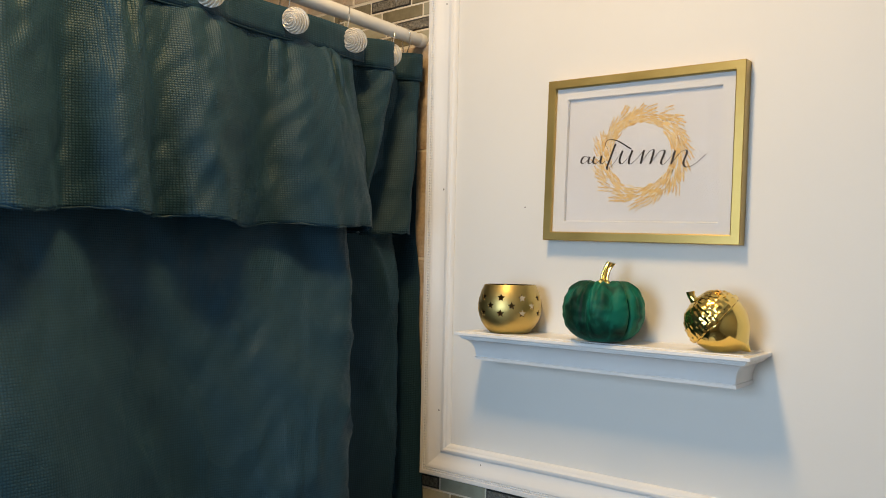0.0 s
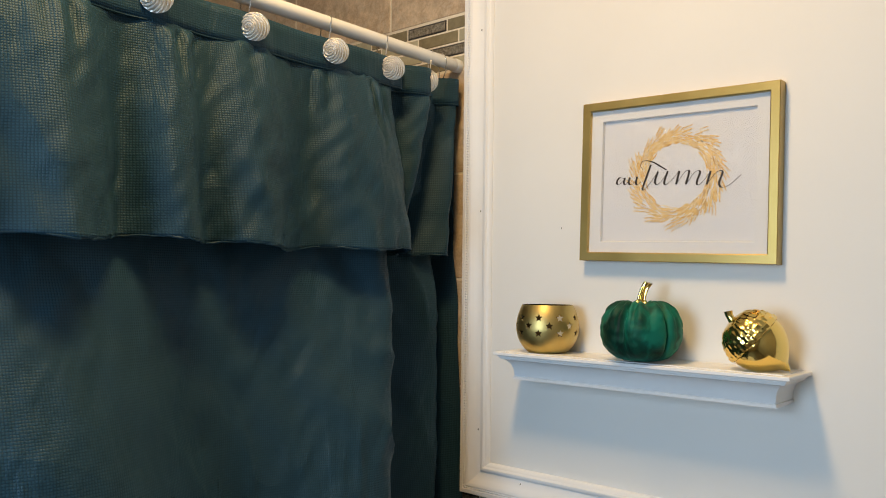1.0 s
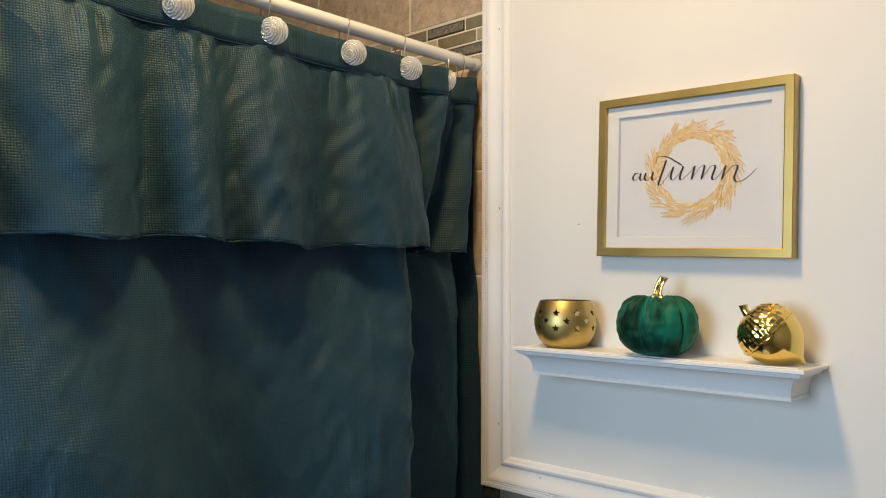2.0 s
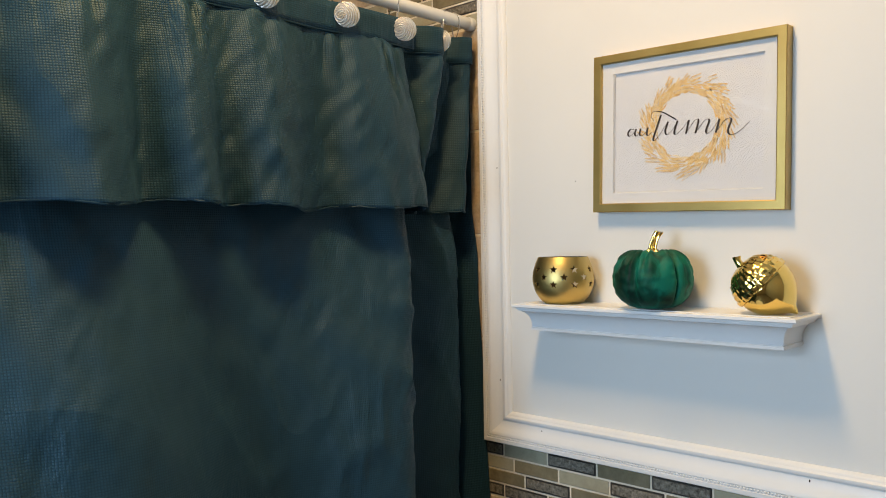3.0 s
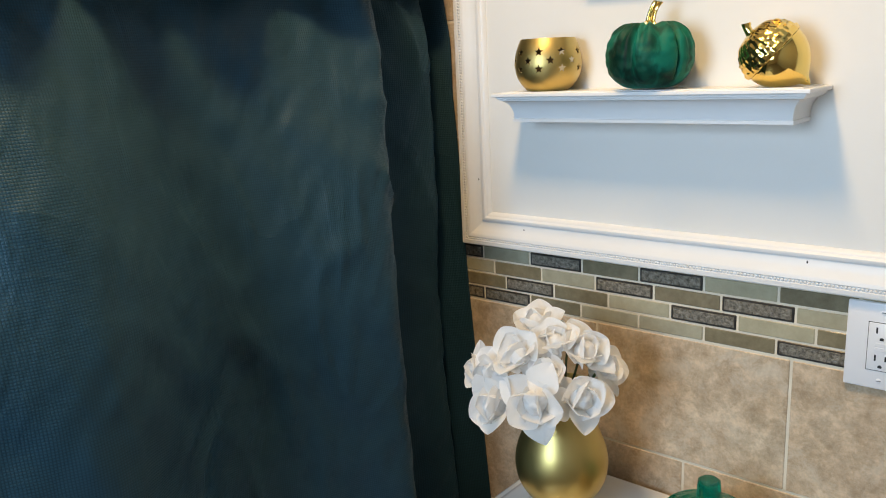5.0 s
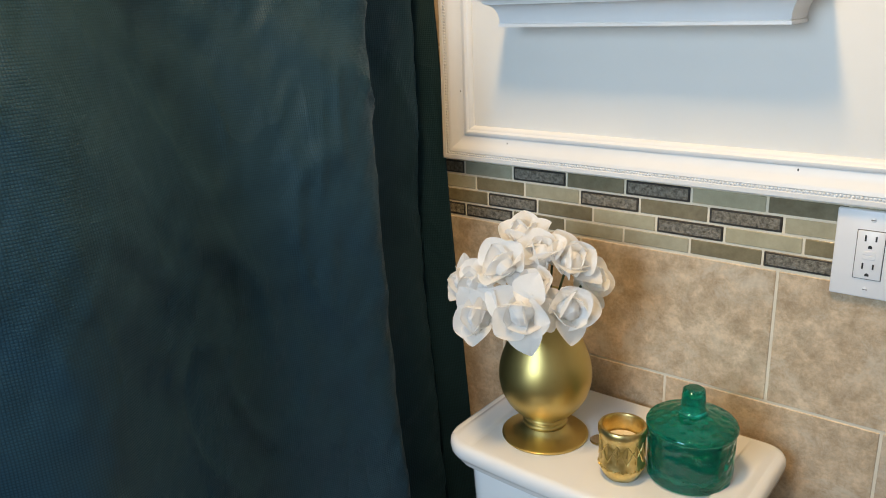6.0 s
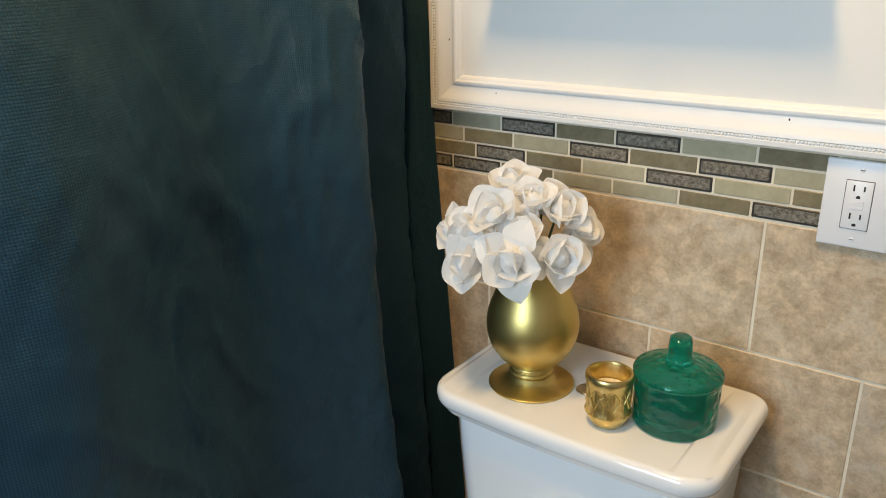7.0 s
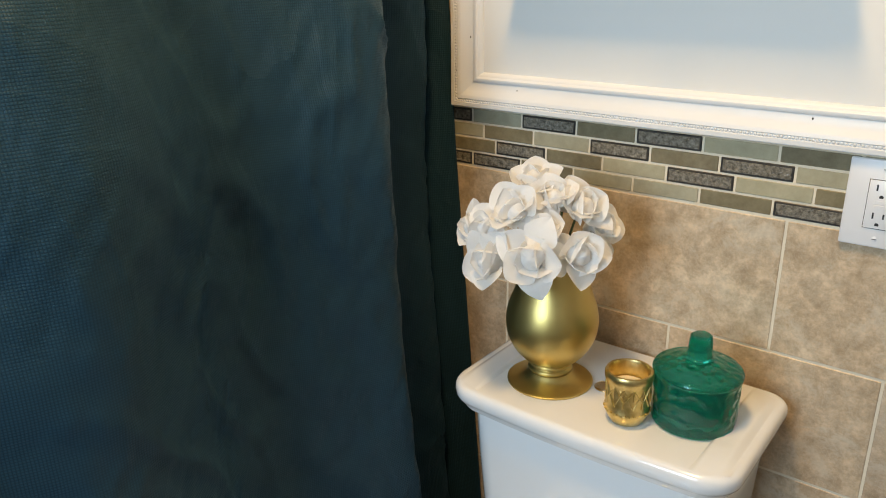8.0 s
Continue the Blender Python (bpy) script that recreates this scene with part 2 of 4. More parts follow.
def watercolour():
    m, nt, b = material("ochre_watercolour")
    geo = nt.nodes.new("ShaderNodeNewGeometry")
    nt.links.new(ramp(nt, geo.outputs["Random Per Island"], [(0.0, (0.74, 0.58, 0.31)), (0.30, (0.72, 0.49, 0.19)), (0.55, (0.66, 0.40, 0.13)), (0.75, (0.76, 0.65, 0.43)), (1.0, (0.50, 0.30, 0.12))]), b.inputs["Base Color"])
    b.inputs["Roughness"].default_value = 0.8
    return m


WASH = watercolour()


# ---- builders ----
def finish(name, bm, mat, smooth=True, angle=40):
    me = bpy.data.meshes.new(name)
    bmesh.ops.recalc_face_normals(bm, faces=bm.faces)
    for f in bm.faces:
        f.smooth = smooth
    if smooth:
        for e in bm.edges:
            if len(e.link_faces) == 2 and e.calc_face_angle(0) > radians(angle):
                e.smooth = False
    bm.to_mesh(me)
    bm.free()
    for one in mat if isinstance(mat, (list, tuple)) else (mat,):
        me.materials.append(one)
    return me


def part(name, bm, mat, parent, label="", smooth=True, angle=40):
    ob = new(name, bm if isinstance(bm, bpy.types.Mesh) else finish(name, bm, mat, smooth, angle))
    ob.parent = parent
    return tagged(ob, label)


def thing(name, place, label, category, group="", turn=(0, 0, 0)):
    ob = new(name)
    ob.empty_display_size = 0.05
    ob.matrix_world = pose(*place, *turn)
    return tagged(ob, label, category, group)


def box(x0, x1, y0, y1, z0, z1, bevel=0.0, segments=2, bm=None):
    fresh = bmesh.new()
    bmesh.ops.create_cube(fresh, size=1, matrix=Matrix.Translation(((x0 + x1) / 2, (y0 + y1) / 2, (z0 + z1) / 2)) @ Matrix.Diagonal((x1 - x0, y1 - y0, z1 - z0, 1)))
    if bevel:
        bmesh.ops.bevel(fresh, geom=fresh.edges[:], offset=bevel, segments=segments, affect="EDGES", profile=0.5)
    if bm is None:
        return fresh
    me = bpy.data.meshes.new("join")
    fresh.to_mesh(me)
    fresh.free()
    bm.from_mesh(me)
    bpy.data.meshes.remove(me)
    return bm


def setting(name, bm, mat, label, smooth=False):
    ob = new(name, finish(name, bm, mat, smooth))
    return tagged(ob, label, "", "", "structure")


def curve_through(points, steps):
    """Points along a smooth line through the given ones."""
    p = [np.array(q, float) for q in points]
    p = [2 * p[0] - p[1]] + p + [2 * p[-1] - p[-2]]
    out = []
    for i in range(1, len(p) - 2):
        for s in range(steps):
            t = s / steps
            out.append(0.5 * (2 * p[i] + (p[i + 1] - p[i - 1]) * t + (2 * p[i - 1] - 5 * p[i] + 4 * p[i + 1] - p[i + 2]) * t * t + (3 * p[i] - p[i - 1] - 3 * p[i + 1] + p[i + 2]) * t ** 3))
    return out + [p[-2]]


def lathe(profile, segments=64, dent=None):
    """Turn a line of (radius, height) about z; dent(angle, radius, height) may change the radius."""
    bm = bmesh.new()
    rings = []
    for r, z in profile:
        ring = []
        for k in range(segments):
            a = 2 * math.pi * k / segments
            rr = dent(a, r, z) if dent else r
            ring.append(bm.verts.new((rr * math.cos(a), rr * math.sin(a), z)))
        rings.append(ring)
    for low, high in zip(rings, rings[1:]):
        for k in range(segments):
            bm.faces.new((low[k], low[(k + 1) % segments], high[(k + 1) % segments], high[k]))
    for ring in (rings[0], rings[-1]):
        if math.hypot(ring[0].co.x, ring[0].co.y) > 1e-5:
            bm.faces.new(ring)
    bmesh.ops.remove_doubles(bm, verts=bm.verts, dist=1e-6)
    return bm


def tube(points, radius, sides=10, bm=None):
    """A round rod along the points; radius is a number or one for each point."""
    bm = bm or bmesh.new()
    pts = [Vector(p) for p in points]
    rings, up = [], Vector((0.3, 0.5, 0.81))
    for i, p in enumerate(pts):
        d = (pts[min(i + 1, len(pts) - 1)] - pts[max(i - 1, 0)]).normalized()
        side = d.cross(up).normalized()
        if side.length < 0.1:
            side = d.cross(Vector((1, 0, 0))).normalized()
        other = side.cross(d)
        r = radius[i] if isinstance(radius, (list, tuple)) else radius
        rings.append([bm.verts.new(p + r * (math.cos(a) * side + math.sin(a) * other)) for a in (2 * math.pi * k / sides for k in range(sides))])
    for a, b in zip(rings, rings[1:]):
        for k in range(sides):
            bm.faces.new((a[k], a[(k + 1) % sides], b[(k + 1) % sides], b[k]))
    bm.faces.new(rings[0])
    bm.faces.new(rings[-1])
    return bm


# ---- the room ----
ROOM_X0, ROOM_X1, ROOM_Y0, CEILING = -0.80, 1.75, -2.45, 2.74
wall_north = setting("wall_north", box(ROOM_X0 - 0.1, ROOM_X1 + 0.1, 0.0012, 0.13, 0, CEILING), GROUT, "bathroom wall with cream grout behind tiles")
setting("wall_east", box(ROOM_X1, ROOM_X1 + 0.1, ROOM_Y0, 0.0012, 0, CEILING), TAUPE, "plain unseen wall, dark taupe to cut bounce light")
setting("wall_west", box(ROOM_X0 - 0.1, ROOM_X0, ROOM_Y0, 0.0012, 0, CEILING), TILE, "plain beige wall beside the bath")
south = box(ROOM_X0 - 0.1, -0.04, ROOM_Y0 - 0.1, ROOM_Y0, 0, CEILING)
box(0.80, ROOM_X1 + 0.1, ROOM_Y0 - 0.1, ROOM_Y0, 0, CEILING, bm=south)
box(-0.04, 0.80, ROOM_Y0 - 0.1, ROOM_Y0, 0, 1.16, bm=south)
box(-0.04, 0.80, ROOM_Y0 - 0.1, ROOM_Y0, 2.20, CEILING, bm=south)
setting("wall_south", south, TAUPE, "plain unseen wall with a window opening, dark taupe to cut bounce light")
setting("floor", box(ROOM_X0 - 0.1, ROOM_X1 + 0.1, ROOM_Y0 - 0.1, 0.13, -0.1, 0), FLOOR, "unseen stone-coloured bathroom floor, darkened to cut bounce light")
setting("ceiling", box(ROOM_X0 - 0.1, ROOM_X1 + 0.1, ROOM_Y0 - 0.1, 0.13, CEILING, CEILING + 0.1), CEIL, "white painted ceiling")
setting("wall_alcove", box(ROOM_X0, -0.06, -1.66, -1.56, 0, CEILING), TAUPE, "short unseen wall at the end of the bath, dark taupe")

# white painted field above the mosaic
PANEL_X, PANEL_Z = -0.003, 1.168
part("painted_panel", box(PANEL_X + 0.02, ROOM_X1, -0.001, 0.003, PANEL_Z + 0.02, CEILING), WALL, wall_north, "smooth cream-white painted wall", smooth=False)

# panel moulding: a mitred run of one profile (distance from the outer edge, depth)
PROFILE = [(0, -0.003), (0, 0.0165), (0.0015, 0.018), (0.0080, 0.0185), (0.0095, 0.0165), (0.0135, 0.0165), (0.0150, 0.0185), (0.0185, 0.0183), (0.022, 0.0165),
           (0.029, 0.0122), (0.036, 0.0097), (0.0440, 0.0094), (0.0456, 0.0112), (0.0480, 0.0122), (0.0515, 0.0120), (0.0535, 0.0104), (0.0545, 0.0090), (0.0565, 0.0084),
           (0.0590, 0.0060), (0.0612, 0.0030), (0.0620, -0.003)]


def moulding_run(corner_a, corner_b, along, inward, mitre_a, mitre_b):
    bm = bmesh.new()
    ends = []
    for corner, mitre in ((corner_a, mitre_a), (corner_b, mitre_b)):
        ends.append([bm.verts.new(Vector(corner) + w * Vector(inward) + mitre * w * Vector(along) + Vector((0, -d, 0))) for w, d in PROFILE])
    n = len(PROFILE)
    for k in range(n):
        bm.faces.new((ends[0][k], ends[0][(k + 1) % n], ends[1][(k + 1) % n], ends[1][k]))
    bm.faces.new(ends[0])
    bm.faces.new(ends[1])
    return bm


def beading(start, direction, length):
    """A string of small beads lying in the groove of the moulding."""
    unit = bmesh.new()
    bmesh.ops.create_icosphere(unit, subdivisions=1, radius=0.0025)
    co = np.array([v.co[:] for v in unit.verts])
    unit.verts.index_update()
    tri = np.array([[v.index for v in f.verts] for f in unit.faces])
    unit.free()
    count = int(length / 0.0052)
    verts = np.concatenate([co + np.array(start) + np.array(direction) * 0.0052 * k for k in range(count)])
    faces = np.concatenate([tri + len(co) * k for k in range(count)])
    me = bpy.data.meshes.new("beading")
    me.from_pydata(verts.tolist(), [], faces.tolist())
    me.polygons.foreach_set("use_smooth", [True] * len(me.polygons))
    me.materials.append(TRIM)
    return me


trim = tagged(new("trim"), "white panel moulding with a beaded edge on the wall", "", "", "structure")
strip_a = part("upright_moulding", moulding_run((PANEL_X, 0, PANEL_Z), (PANEL_X, 0, CEILING - 0.002), (0, 0, 1), (1, 0, 0), 1, 0), TRIM, trim, angle=28)
strip_b = part("bottom_moulding", moulding_run((PANEL_X, 0, PANEL_Z), (ROOM_X1, 0, PANEL_Z), (1, 0, 0), (0, 0, 1), 1, 0), TRIM, trim, angle=28)
part("beading", beading((PANEL_X + 0.0115, -0.0168, PANEL_Z + 0.0140), (0, 0, 1), 1.55), TRIM, strip_a)
part("beading", beading((PANEL_X + 0.0140, -0.0168, PANEL_Z + 0.0115), (1, 0, 0), 1.70), TRIM, strip_b)
for x, z, owner, depth in ((0.613, 1.207, strip_b, 0.0094), (0.134, 1.204, strip_b, 0.0094), (0.0345, 2.055, strip_a, 0.0094), (0.036, 1.704, strip_a, 0.0094), (0.0355, 1.29, strip_a, 0.0094)):
    bm = bmesh.new()
    bmesh.ops.create_uvsphere(bm, u_segments=8, v_segments=5, radius=0.0017)
    bmesh.ops.transform(bm, matrix=Matrix.Translation((x, -depth, z)) @ Matrix.Diagonal((0.8, 0.4, 1.3, 1)), verts=bm.verts)
    part("nail_hole", bm, NAIL, owner)


for x, z in ((0.475, 1.863), (0.212, 1.666)):
    bm = bmesh.new()
    bmesh.ops.create_uvsphere(bm, u_segments=8, v_segments=5, radius=0.0013)
    bmesh.ops.transform(bm, matrix=Matrix.Translation((x, -0.001, z)) @ Matrix.Diagonal((1, 0.4, 1, 1)), verts=bm.verts)
    part("nail_hole", bm, NAIL, wall_north)


# ---- curtain, rod and hooks ----
ROD_X, ROD_Z = -0.032, 1.997
rod = thing("curtain_rod", (ROD_X, 0, ROD_Z), "white enamelled shower curtain rod meeting the tiled wall", "curtain rod")
part("rod", tube([(0, -1.56, 0), (0, -0.8, 0), (0, -0.002, 0)], 0.0122, 24), ROD_PAINT, rod)
bm = lathe([(0.0, 0.0), (0.0134, 0.0), (0.0137, 0.003), (0.0136, 0.012), (0.0126, 0.014), (0.0, 0.014)], 32)
bmesh.ops.transform(bm, matrix=pose(0, 0.0, 0, 90), verts=bm.verts)
part("end_cap", bm, ROD_PAINT, rod)

VALANCE_PLAN = [(-1.56, 0.00), (-1.45, 0.028), (-1.37, 0.002), (-1.29, 0.03), (-1.21, 0.0), (-1.13, 0.03), (-1.05, 0.004), (-0.97, 0.028), (-0.89, 0.0), (-0.80, 0.034), (-0.745, 0.022),
                (-0.704, -0.002), (-0.655, 0.028), (-0.625, 0.026), (-0.586, 0.004), (-0.535, 0.028), (-0.495, 0.026), (-0.408, -0.004), (-0.345, 0.022), (-0.285, 0.031), (-0.235, 0.028),
                (-0.200, 0.018), (-0.190, 0.004), (-0.208, -0.030)]
# the two pleats beside the wall, at the top of the ruffle and at its hem
PLEATS_TOP = [(-0.200, -0.050), (-0.176, -0.022), (-0.146, 0.006), (-0.124, 0.014), (-0.113, 0.002), (-0.123, -0.046), (-0.104, -0.062), (-0.068, -0.040), (-0.042, -0.008), (-0.028, 0.000), (-0.021, -0.012),
              (-0.034, -0.044), (-0.020, -0.058), (-0.003, -0.040)]
PLEATS_HEM = [(-0.203, -0.048), (-0.192, -0.036), (-0.182, -0.020), (-0.174, -0.014), (-0.166, -0.024), (-0.172, -0.058), (-0.150, -0.064), (-0.115, -0.036), (-0.080, -0.010), (-0.066, -0.004), (-0.057, -0.014),
              (-0.066, -0.048), (-0.040, -0.058), (-0.003, -0.036)]
VALANCE_TOP, VALANCE_HEM = VALANCE_PLAN + PLEATS_TOP, VALANCE_PLAN + PLEATS_HEM
CURTAIN_PLAN = [(-1.56, 0.0), (-1.42, 0.040), (-1.28, -0.010), (-1.15, 0.036), (-1.04, -0.004), (-0.93, 0.018), (-0.83, 0.046), (-0.76, 0.044), (-0.68, 0.014), (-0.60, -0.024), (-0.52, -0.028), (-0.44, -0.004),
                (-0.37, 0.022), (-0.31, 0.038), (-0.262, 0.043), (-0.230, 0.032), (-0.217, 0.010), (-0.228, -0.046), (-0.206, -0.080), (-0.155, -0.072), (-0.100, -0.040), (-0.070, -0.026), (-0.057, -0.034),
                (-0.066, -0.074), (-0.045, -0.096), (-0.020, -0.058), (-0.004, -0.020)]


def cloth(plan, z_top, z_bottom, rows, shape, hem, plan_low=None):
    """A hanging sheet: the plan's folds, passing into plan_low downwards and changed with the height by shape(y, x, z)."""
    line = curve_through(plan, 12)
    low = curve_through(plan_low or plan, 12)
    arc = [0.0]
    for a, b in zip(line, line[1:]):
        arc.append(arc[-1] + float(np.linalg.norm(b - a)))
    bm = bmesh.new()
    uv = bm.loops.layers.uv.new("UVMap")
    grid, tex = [], {}
    for r in range(rows + 1):
        row = []
        f = r / rows
        for i in range(len(line)):
            y, x = line[i] * (1 - f) + low[i] * f
            z = z_top + (z_bottom + hem(y) * f - z_top) * f
            px, py = shape(y, x, z)
            v = bm.verts.new((px, py, z))
            tex[v] = (arc[i], z)
            row.append(v)
        grid.append(row)
    for a, b in zip(grid, grid[1:]):
        for k in range(len(line) - 1):
            f = bm.faces.new((a[k], a[k + 1], b[k + 1], b[k]))
            for loop in f.loops:
                loop[uv].uv = tex[loop.vert]
    return bm


def smooth01(v):
    v = min(1, max(0, v))
    return v * v * (3 - 2 * v)


def wrinkle(y, z, size, seed):
    return noise.noise(Vector((y * size, z * size * 0.45, seed)))


def curtain_shape(y, x, z):
    plumb, belly = 0.080 * max(0.0, 1.45 - z), 0.085 * smooth01((1.62 - z) / 0.5)
    belly = max(belly, plumb * smooth01((y + 0.5) / 0.2))
    main = smooth01((-0.205 - y) / 0.02)
    lean = plumb + (belly - plumb) * main
    n = noise.noise(Vector((y * 8 + z * 4.5, z * 3.2 - y * 3, 2)))
    fold = 0.0120 * max(0, 1 - abs(n) * 4.5) ** 2 * max(0, noise.noise(Vector((y * 2.3, z * 2.1, 7))) + 0.25)
    fixed = smooth01((y + 0.34) / 0.10)
    a = fixed + (1 - fixed) * (0.10 + 0.90 * smooth01((1.61 - z) / 0.28))
    wide = 1.0 + 0.35 * smooth01((1.5 - z) / 0.9) * smooth01((-0.22 - y) / 0.08)
    slide = (0.014 + 0.032 * smooth01((1.45 - z) / 0.9)) * smooth01((y + 0.30) / 0.1) * smooth01((-0.1 - y) / 0.08)
    slide += 1.1 * (belly - plumb) * main * smooth01((y + 0.62) / 0.35)
    near_wall = smooth01(-y / 0.05)
    lean -= 0.035 * smooth01((1.35 - z) / 0.4) * (1 - main) * smooth01((-0.02 - y) / 0.05)
    if x > 0:
        a *= 0.05 + 0.95 * smooth01((1.86 - z) / 0.2)
    return (-0.012 + 0.009 * smooth01((z - 1.05) / 0.35) + lean + (x * a * wide) + near_wall * (fold + 0.010 * wrinkle(y, z, 6, 3) + 0.0055 * wrinkle(y + z * 0.5, z, 17, 8) + 0.0038 * wrinkle(y - z * 0.7, z, 40, 4)), y - slide)


def top_amount(y):
    return 0.22 + 0.55 * smooth01((y + 0.205) / 0.03)


def valance_shape(y, x, z):
    f = min(1.0, max(0.0, (1.925 - z) / 0.31)) ** 0.85
    slide = 0.03 * smooth01((z - 1.63) / 0.28) * smooth01((y + 0.30) / 0.08) * smooth01((-0.17 - y) / 0.03)
    gather = 0.0065 * math.sin(y * 150 + 2 * math.sin(y * 31)) * (0.6 + 0.5 * math.sin(y * 47)) * smooth01((z - 1.78) / 0.12) * smooth01((1.915 - z) / 0.02)
    gather += 0.0028 * math.sin(y * 88 + 2.5 * math.sin(y * 23)) * smooth01((1.70 - z) / 0.07)
    near_wall = smooth01(-y / 0.05)
    base = -0.016 + 0.022 * f
    return (base + x * (top_amount(y) + (1.95 - top_amount(y)) * f ** 0.75 * (1 if y < -0.21 else 0.75)) + near_wall * (gather + 0.009 * wrinkle(y, z, 9, 1) * f + 0.0065 * wrinkle(y + 0.4 * z, z, 22, 5) * (0.3 + 0.7 * f) + 0.0034 * wrinkle(y - 0.6 * z, z, 50, 9)), y - slide)


def header_shape(y, x, z):
    return (-0.0105 + x * top_amount(y), y)


curtain = thing("shower_curtain", (0, 0, 0.12), "dark teal waffle-weave shower curtain hanging from a rod", "shower curtain")


def cloth_part(name, bm, parent, label, thick):
    bmesh.ops.translate(bm, verts=bm.verts, vec=(0, 0, -0.12))
    ob = part(name, bm, FABRIC, parent, label, angle=75)
    sol = ob.modifiers.new("thickness", "SOLIDIFY")
    sol.thickness, sol.offset = thick, 0
    return ob


cloth_part("panel", cloth(CURTAIN_PLAN, 1.945, 0.12, 150, lambda y, x, z: (curtain_shape(y, x, z)[0] - 0.014 * smooth01((z - 1.52) / 0.12), curtain_shape(y, x, z)[1]), lambda y: 0), curtain, "long plain lower panel", 0.0012)
valance = cloth_part("valance", cloth(VALANCE_TOP, 1.918, 1.622, 60, valance_shape, lambda y: 0.003 * math.sin(y * 17) - 0.003 * math.cos(y * 41) - 0.003, VALANCE_HEM), curtain, "gathered ruffle with a rolled hem", 0.0014)
cloth_part("header_band", cloth(VALANCE_TOP, 1.962, 1.912, 4, header_shape, lambda y: 0), curtain, "flat stitched band", 0.0030)
hem_line = []
for y, x in curve_through(VALANCE_HEM, 5):
    hz = 1.619 + 0.003 * math.sin(y * 17) - 0.003 * math.cos(y * 41)
    px, py = valance_shape(y, x, hz)
    hem_line.append((px + 0.0008 * math.sin(y * 400), py, hz + 0.0008 * math.sin(y * 330) - 0.12))
hem = part("rolled_hem", tube(hem_line, [0.0013 + 0.0005 * math.sin(k * 1.7) for k in range(len(hem_line))], 8), FABRIC, curtain)
seam_line = [(header_shape(y, x, 1.912)[0] + 0.001, y, 1.912 - 0.12) for y, x in curve_through(VALANCE_TOP, 4)]
part("seam", tube(seam_line, 0.0013, 6), FABRIC, curtain)


def shell_knob():
    """A domed shell with swirling ridges, facing +x."""
    bm = bmesh.new()
    n_r, n_a = 30, 72
    rows = []
    for i in range(1, n_r + 1):
        f = i / n_r
        row = []
        for k in range(n_a):
            a = 2 * math.pi * k / n_a
            py, pz = f * math.cos(a) + 0.50, f * math.sin(a) + 0.12
            swirl = 2 * math.pi * 5.2 * math.hypot(py, pz) + 1.6 * math.atan2(pz, py)
            ridge = 0.0013 * math.sin(swirl) * (1 - 0.6 * smooth01((f - 0.88) / 0.12))
            row.append(bm.verts.new((0.011 * math.cos(f * 1.35) + ridge, 0.0215 * f * math.cos(a), 0.0215 * f * math.sin(a))))
        rows.append(row)
    top = bm.verts.new((0.011, 0, 0))
    for k in range(n_a):
        bm.faces.new((top, rows[0][k], rows[0][(k + 1) % n_a]))
    for a, b in zip(rows, rows[1:]):
        for k in range(n_a):
            bm.faces.new((a[k], b[k], b[(k + 1) % n_a], a[(k + 1) % n_a]))
    back = [bm.verts.new((-0.001, v.co.y * 0.96, v.co.z * 0.96)) for v in rows[-1]]
    for k in range(n_a):
        bm.faces.new((rows[-1][k], back[k], back[(k + 1) % n_a], rows[-1][(k + 1) % n_a]))
    bm.faces.new(back)
    return bm


hook = thing("curtain_hook", (ROD_X, -0.655, ROD_Z), "silver scallop-shell curtain hook on the white rod", "curtain hook", "hooks along the curtain rod")
part("knob", shell_knob(), SILVER, hook, "ridged silver shell knob").matrix_basis = pose(0.036, -0.009, -0.056, 0, 0, -32)
ring = [(0.0135 * math.cos(a) - 0.001, 0.004 * math.sin(a) , 0.0140 * math.sin(a)) for a in (radians(k) for k in range(-20, 236, 12))]
wire = [(0.012, -0.003, -0.052), (0.011, -0.003, -0.030), (0.0135, -0.001, -0.010)] + ring + [(-0.010, -0.003, -0.020), (0.002, -0.003, -0.036)]
part("wire_ring", tube(wire, 0.0011, 8), STEEL, hook, "thin nickel wire loop")
for y, turn in ((-0.955, 0), (-0.805, 0), (-0.500, 0), (-0.343, 0), (-0.212, 0), (-0.083, -40), (-0.050, 165)):
    copy_thing(hook, pose(ROD_X, y, ROD_Z, 0, 0, turn))

# ---- picture ----
picture = thing("framed_print", (0.4285, -0.001, 1.7375), "gold-framed print with a golden wheat wreath, on the white wall", "picture", turn=(0, 1.45, 0))
W, H = 0.327, 0.267


def frame_side(length, miter_width, depth):
    bm = bmesh.new()
    prof = [(0, 0), (0, -depth + 0.001), (0.001, -depth), (miter_width - 0.0015, -depth), (miter_width, -depth + 0.001), (miter_width, -0.008), (miter_width - 0.002, 0)]
    ends = []
    for sign in (-1, 1):
        ends.append([bm.verts.new((sign * (length / 2 - w), d, w)) for w, d in prof])
    n = len(prof)
    for k in range(n):
        bm.faces.new((ends[0][k], ends[0][(k + 1) % n], ends[1][(k + 1) % n], ends[1][k]))
    bm.faces.new(ends[0])
    bm.faces.new(ends[1])
    return bm


